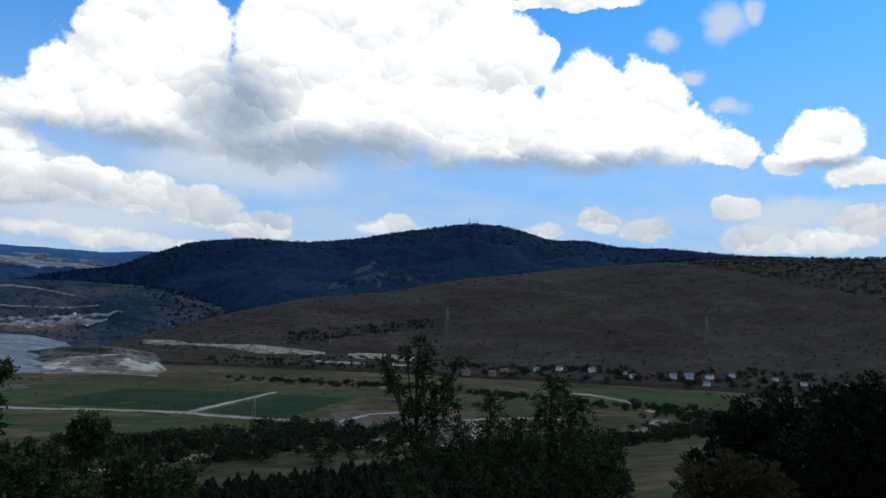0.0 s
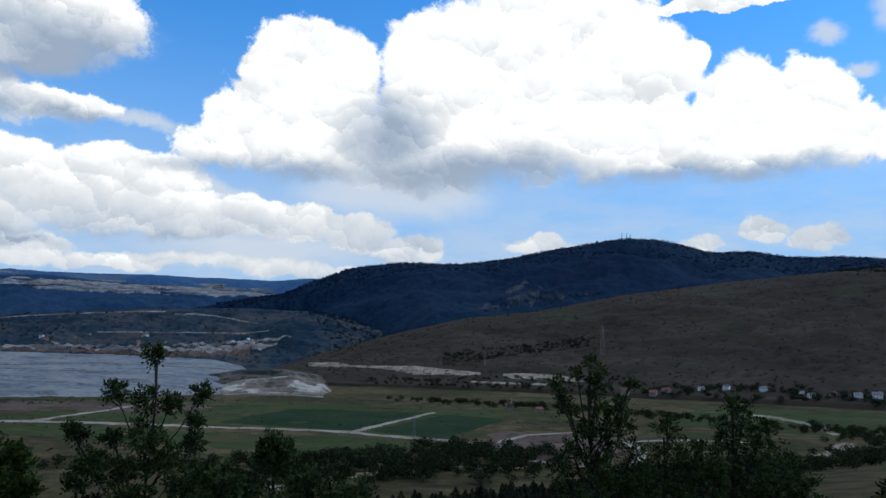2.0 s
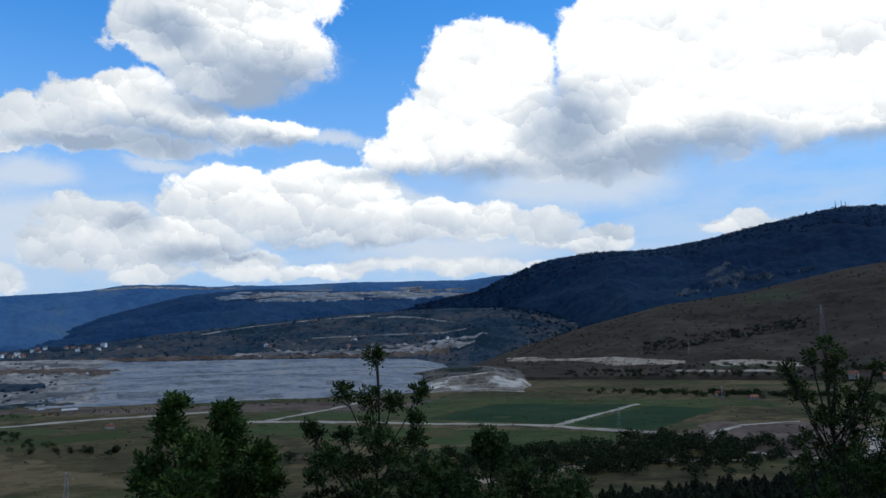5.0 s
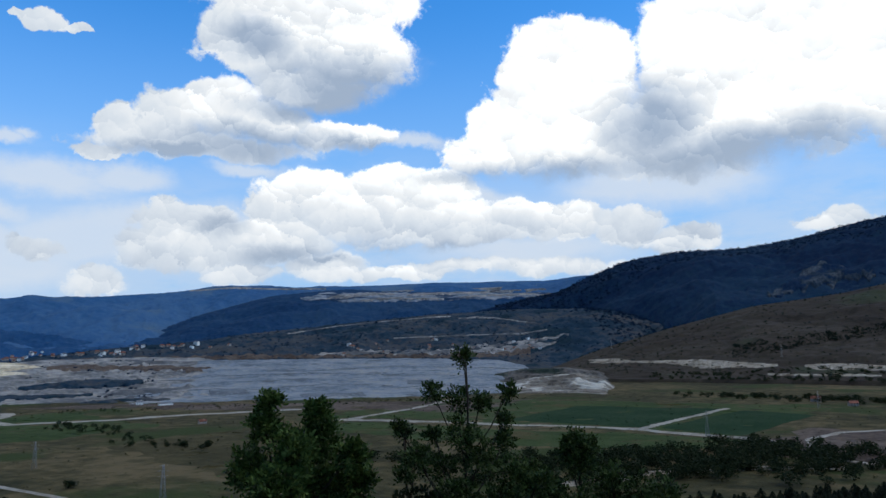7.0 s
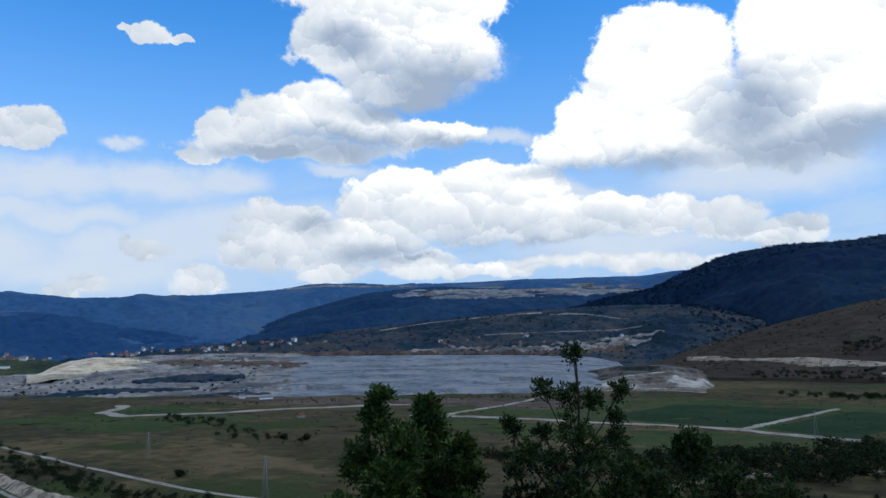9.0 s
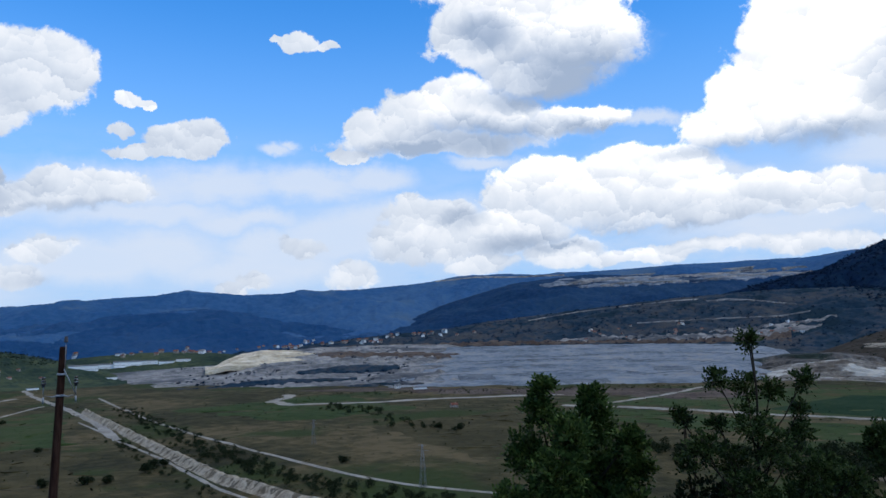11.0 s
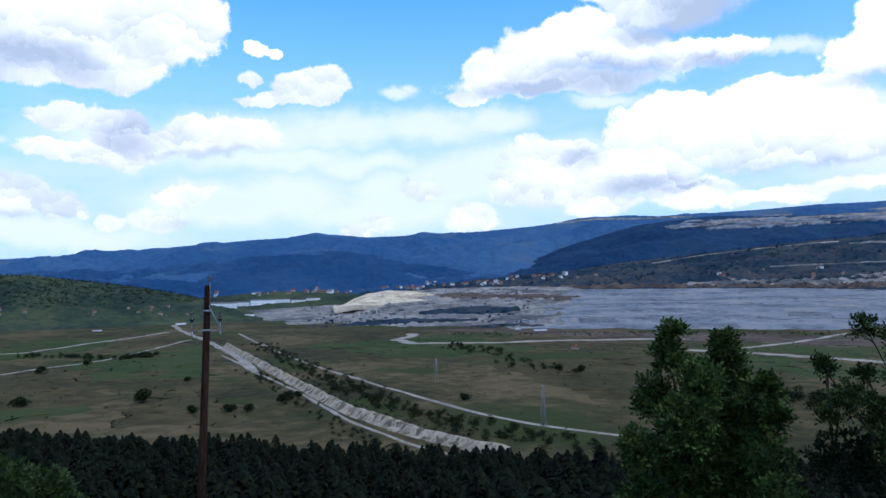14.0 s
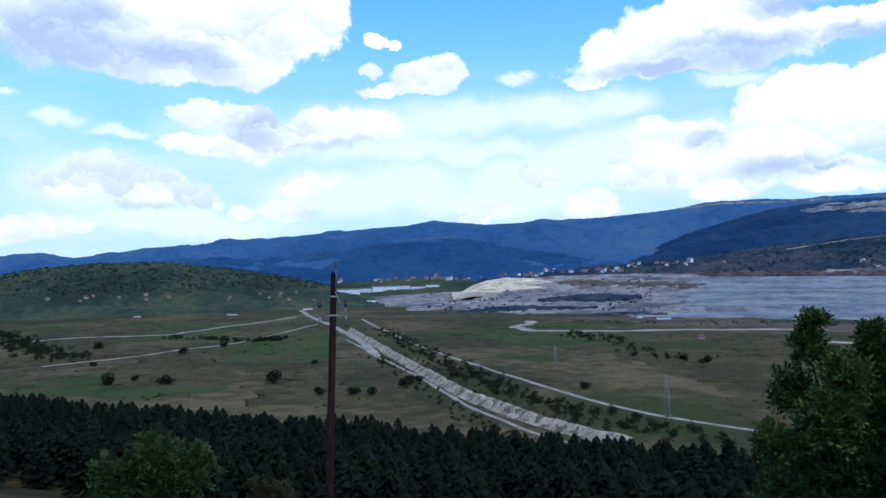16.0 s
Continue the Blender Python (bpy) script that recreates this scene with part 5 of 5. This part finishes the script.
# ---- pylons and masts ----
def pylon(place, tall, turn, label, group="pylons in the valley", thick=0.0028):
    root = tagged(new("pylon"), label, "pylon", group)
    root.location, root.rotation_euler = place, (0, 0, turn)
    w0, w1, t = tall * 0.075, tall * 0.012, max(0.05, tall * thick)

    def corner(k, u):
        w = w0 + (w1 - w0) * u
        return Vector((w * (1 if k in (0, 3) else -1), w * (1 if k < 2 else -1), tall * u))
    for k in range(4):
        bm = bmesh.new()
        tube(bm, [corner(k, -0.01), corner(k, 1)], t, t * 0.7, 4)
        mesh_ob("leg", bm, STEEL, root)
    for i in range(9):
        u, v = 1 - (1 - i / 9) , (i + 1) / 9
        bm = bmesh.new()
        for k in range(4):
            tube(bm, [corner(k, u), corner((k + 1) % 4, v)], t * 0.5, t * 0.5, 3)
            tube(bm, [corner((k + 1) % 4, u), corner(k, v)], t * 0.5, t * 0.5, 3)
        mesh_ob("bracing", bm, STEEL, root)
    for z, L in ((0.97, 0.10), (0.86, 0.15), (0.75, 0.12)):
        bm = bmesh.new()
        for sgn in (-1, 1):
            tube(bm, [(0, 0, tall * z), (sgn * tall * L, 0, tall * (z - 0.005))], t * 0.8, t * 0.5, 4)
            tube(bm, [(0, 0, tall * (z + 0.03)), (sgn * tall * L, 0, tall * (z - 0.005))], t * 0.5, t * 0.5, 3)
        mesh_ob("crossarm", bm, STEEL, root)
    return root


pylon(Vector((-227, 175, ground_z(-227, 175))), 16, 0.6, "grey lattice pylon on the brown meadow")
pylon(Vector((-109, 467, ground_z(-109, 467))), 15, 0.3, "grey lattice pylon beside the crop field")
pylon(Vector((-362, 206, ground_z(-362, 206))), 13, 0.6, "grey lattice pylon on the brown meadow")
pylon(Vector((-71, 690, ground_z(-71, 690))), 14, 0.2, "grey lattice pylon by the hedge")
for h, e, deg in ((-0.9, -0.2, 2.2), (-20.0, 0.1, 1.95), (7.9, -1.2, 0.9), (19.5, -0.6, 0.8)):
    spot2, r = sight(h, e)
    pylon(spot2 - Vector((0, 0, 0.6)), r * math.tan(radians(deg)), 0.4, "tall grey lattice pylon on the hillside", thick=0.0022)
for h, tall in ((-2.35, 34), (-2.7, 30), (-2.95, 25)):
    r = 3040
    mast = tagged(new("radio_mast"), "thin grey radio mast on the mountain top", "mast", "masts on the summit")
    mast.location = polar(h, r, surface(h, r) - 2)
    bm = bmesh.new()
    tube(bm, [(0, 0, 0), (0, 0, tall * 0.6), (0, 0, tall)], 1.5, 0.7, 6)
    mesh_ob("mast_shaft", bm, STEEL, mast)
    bm = bmesh.new()
    for z in (0.5, 0.7, 0.85):
        tube(bm, [(-1.6, 0, tall * z), (1.6, 0, tall * z)], 0.5, 0.5, 6)
    mesh_ob("antenna", bm, STEEL, mast)

# ---- houses ----
WHITE_WALL = material("whitewashed_wall", [(0.66, 0.65, 0.61), (0.74, 0.73, 0.69), (0.8, 0.79, 0.75)], 0.5, bump=0.01, bump_scale=8, random_tint=0.12)
CREAM_WALL = material("cream_wall", [(0.26, 0.22, 0.18), (0.34, 0.3, 0.25)], 0.5, random_tint=0.2)
TILE_ROOF = material("red_tile_roof", [(0.12, 0.05, 0.035), (0.18, 0.075, 0.05), (0.22, 0.1, 0.07)], 0.8, bump=0.03, bump_scale=6, random_tint=0.25)
GREY_ROOF = material("grey_roof", [(0.1, 0.1, 0.1), (0.17, 0.165, 0.16)], 0.8, bump=0.02, bump_scale=6, random_tint=0.25)
GLASS = material("dark_window", [(0.015, 0.018, 0.02), (0.03, 0.034, 0.038)], 1, rough=0.6)
DOOR_WOOD = material("brown_door", [(0.06, 0.035, 0.02), (0.09, 0.055, 0.03)], 1, rough=0.6)


def house(name, w, d, wall_h, roof_h, wall, roof, label, storeys=2, category="house", group=""):
    """A plain gabled house with windows set into its walls, a door and a chimney."""
    root = tagged(new(name), label, category, group)
    bm = bmesh.new()
    box(bm, -w / 2, -d / 2, -2.5, w / 2, d / 2, wall_h)
    for sx in (-1, 1):
        v = [bm.verts.new((sx * w / 2 * 0.998, sy * d / 2, wall_h)) for sy in (-1, 1)] + [bm.verts.new((sx * w / 2 * 0.998, 0, wall_h + roof_h))]
        bm.faces.new(v)
    mesh_ob("wall", bm, wall, root)
    bm = bmesh.new()
    o = 0.5
    a = [(-w / 2 - o, -d / 2 - o, wall_h - o * roof_h / (d / 2)), (w / 2 + o, -d / 2 - o, wall_h - o * roof_h / (d / 2)), (w / 2 + o, 0, wall_h + roof_h), (-w / 2 - o, 0, wall_h + roof_h),
         (-w / 2 - o, d / 2 + o, wall_h - o * roof_h / (d / 2)), (w / 2 + o, d / 2 + o, wall_h - o * roof_h / (d / 2))]
    top = [bm.verts.new((x, y, z + 0.22)) for x, y, z in a]
    bot = [bm.verts.new((x, y, z + 0.02)) for x, y, z in a]
    for f in ((0, 1, 2, 3), (3, 2, 5, 4)):
        bm.faces.new([top[i] for i in f])
        bm.faces.new([bot[i] for i in f[::-1]])
    for i, j in ((0, 1), (1, 2), (2, 5), (5, 4), (4, 3), (3, 0)):
        bm.faces.new((top[j], top[i], bot[i], bot[j]))
    rf = mesh_ob("roof", bm, roof, root)
    bm = bmesh.new()
    box(bm, w * 0.2, -0.35, wall_h + roof_h * 0.5, w * 0.2 + 0.7, 0.35, wall_h + roof_h + 0.9)
    mesh_ob("chimney", bm, wall, rf)
    n = max(2, int(w / 3))
    for s in range(storeys):
        z = 0.9 + s * wall_h / storeys
        for side in (-1, 1):
            for k in range(n):
                x = -w / 2 + w * (k + 0.5) / n
                if s == 0 and side == -1 and k == n // 2:
                    continue
                bm = bmesh.new()
                box(bm, x - 0.5, side * d / 2 - 0.05, z, x + 0.5, side * d / 2 + 0.05, z + 1.2)
                mesh_ob("window", bm, GLASS, root)
    bm = bmesh.new()
    x = -w / 2 + w * (n // 2 + 0.5) / n
    box(bm, x - 0.5, -d / 2 - 0.06, 0.0, x + 0.5, -d / 2 + 0.04, 2.1)
    mesh_ob("door", bm, DOOR_WOOD, root)
    return root


hrnd = random.Random(5)
village = house("house", 11, 9, 5.5, 2.6, WHITE_WALL, GREY_ROOF, "white village house with a grey gabled roof", group="village houses")
red_house = house("house", 10, 8, 4.2, 2.6, CREAM_WALL, TILE_ROOF, "cream house with a red tile roof", group="village houses")
hall = house("industrial_hall", 46, 16, 7, 2.0, WHITE_WALL, GREY_ROOF, "long white industrial hall", 1, "hall", "works halls")


def stand(proto, h, e, scale=1.0, turn=0.0):
    p, r = sight(h, e)
    return copy_thing(proto, Matrix.Translation(p - Vector((0, 0, 0.3))) @ Matrix.Rotation(radians(h + turn), 4, "Z") @ Matrix.Scale(scale, 4))


for k, (h, e) in enumerate([(-7.8, -2.48), (-11.9, -2.4), (-14.9, -2.68), (-14.3, -2.42), (-17.7, -2.5), (-20.2, -2.42), (-20.0, -2.95), (-21.7, -2.2), (-24.5, -2.3), (-26.3, -2.5), (-9.5, -2.35), (-29.0, -2.6)]):
    stand(village, h, e, hrnd.uniform(0.55, 0.8), hrnd.uniform(-25, 25))
for h, e in ((-4.5, -2.9), (3.8, -4.45), (6.0, -4.2), (-5.4, -2.75), (-16.2, -2.5)):
    stand(red_house, h, e, hrnd.uniform(0.7, 1.0), hrnd.uniform(-30, 30))
# the far town, the works below it and the hamlet under the low hill
for k in range(74):
    h = hrnd.choice((hrnd.uniform(48, 57), hrnd.uniform(55, 66), hrnd.uniform(66, 77)))
    e = (0.1 if h < 55 else -0.25 if h < 61 else -0.5) + hrnd.uniform(-0.14, 0.12) - (0.15 if h > 66 else 0)
    stand(red_house if k % 3 else village, h, e, hrnd.uniform(0.7, 1.15), hrnd.uniform(-60, 60))
for k in range(26):
    stand(red_house if k % 4 else village, hrnd.uniform(24, 40), hrnd.uniform(-0.6, 0.4), hrnd.uniform(0.5, 0.8), hrnd.uniform(-60, 60))
for k in range(18):
    stand(red_house, hrnd.uniform(77, 97), hrnd.uniform(-2.15, -1.3), hrnd.uniform(0.35, 0.6), hrnd.uniform(-40, 40))
for h, e, s in ((74.6, -1.5, 1.0), (73.2, -1.45, 1.2), (71.8, -1.4, 0.8), (70.6, -1.35, 0.7), (69.5, -1.25, 0.7), (74.2, -2.3, 0.35), (84.5, -3.0, 0.25), (79.0, -2.75, 0.3), (91.0, -2.9, 0.2)):
    stand(hall, h, e, s, hrnd.uniform(-15, 15))
stand(hall, 52.3, -3.9, 0.3, 10)
stand(red_house, 49.8, -5.3, 0.55, 20)
stand(village, 54.0, -3.8, 0.6, 0)
# the patterns stand in the town themselves
village.matrix_world = Matrix.Translation(sight(-18.8, -2.55)[0]) @ Matrix.Rotation(radians(-18), 4, "Z")
red_house.matrix_world = Matrix.Translation(sight(-2.5, -2.9)[0]) @ Matrix.Rotation(radians(-10), 4, "Z")
hall.matrix_world = Matrix.Translation(sight(76.0, -1.6)[0]) @ Matrix.Rotation(radians(80), 4, "Z")

# dark scrub on the spoil, shrubs at the pit rim
band("scrub_mound", "spoil_benches", [(53.8, -2.3, -2.2), (55, -2.5, -2.05), (57, -2.6, -1.9), (59, -2.5, -2.05), (61.5, -2.5, -2.4)], HAZY_SCRUB, "dark scrub-covered mound in the pit", rows=7, rag=0.14, seed=41, lift=2.5)
band("scrub_mound", "spoil_benches", [(57, -3.05, -2.95), (60, -3.1, -2.85), (64, -3.2, -2.75), (67, -3.4, -3.05), (70, -3.3, -3.25)], HAZY_SCRUB, "dark scrub-covered mound in the pit", rows=6, rag=0.2, seed=42, lift=1.5)
band("scrub_mound", "spoil_benches", [(52, -3.6, -3.5), (54, -3.7, -3.3), (57, -3.7, -3.4), (59, -3.75, -3.7)], HAZY_SCRUB, "dark scrub-covered mound in the pit", rows=5, rag=0.16, seed=43, lift=1.5)
band("ochre_bench", "spoil_benches", [(48, -1.7, -1.5), (52, -1.5, -1.1), (58, -1.3, -0.9), (60, -1.2, -0.9)], BROWN_EARTH, "ochre earth bench in the pit", rows=6, rag=0.3, seed=44, lift=1.2)
hill_scatter("spoil_scrub", "spoil_benches", 260, (2, 5), HAZY_LEAF, "dark scrub on the mine spoil", lambda h, r, z: (h > 53) & (h < 70) & (rough_field(r * h * 0.017, r, 90, 3) > 0.5), BUSHES)
scatter("rim_scrub", 120, along([(-680, 400), (-560, 520), (-430, 640), (-350, 700)], 12), (1.5, 4), BUSH_LEAF, "low scrub along the pit rim", "bushes", SMALL_BUSHES)


# ---- single trees and bushes on the meadow ----
single = None
for k, (x, y, tall) in enumerate([(-429, -22, 6.5), (-414, 5, 5.5), (-387, 56, 7.5), (-457, 92, 3.5), (-440, -9, 3.5), (-341, 70, 4.5), (-334, 84, 4.5), (-330, 92, 4), (-353, 118, 5), (-345, 112, 4.5), (-360, 125, 4), (-298, 184, 4), (-352, 302, 5), (-365, 296, 4.5),
                               (-560, 20, 6), (-600, 50, 5), (-640, -40, 6), (-520, -35, 4)]):
    b = tagged(new("bush"), "dark rounded bush standing alone on the meadow", "bush", "single meadow bushes")
    b.location, b.rotation_euler = (x, y, ground_z(x, y) - 0.2), (0, 0, k * 1.3)
    bm = bmesh.new()
    tube(bm, [(0, 0, 0), (0.05, 0, tall * 0.3), (0, 0.05, tall * 0.6)], 0.15, 0.05, 6)
    mesh_ob("trunk", bm, BARK, b)
    crown = merged("crown", [put(bush_shape(100 + k, 420), 0, 0, 0, tall, tall * 1.25, 0.0), put(bush_shape(140 + k, 260), tall * 0.35, 0, 0, tall * 0.7, tall, 0.0)], BUSH_LEAF, "", "")
    crown.parent = b
scatter("canal_bushes", 160, along([(-640, 172), (-509, 160), (-376, 144), (-300, 136), (-210, 140)], 2.0), (0.8, 2.0), BUSH_LEAF, "low bushes on the canal bank", "bushes", SMALL_BUSHES)
scatter("meadow_tufts", 2200, within(0, 105, 230, 620), (0.25, 0.8), BUSH_LEAF, "tussocks of rough grass and low scrub", "tussocks", SMALL_BUSHES)
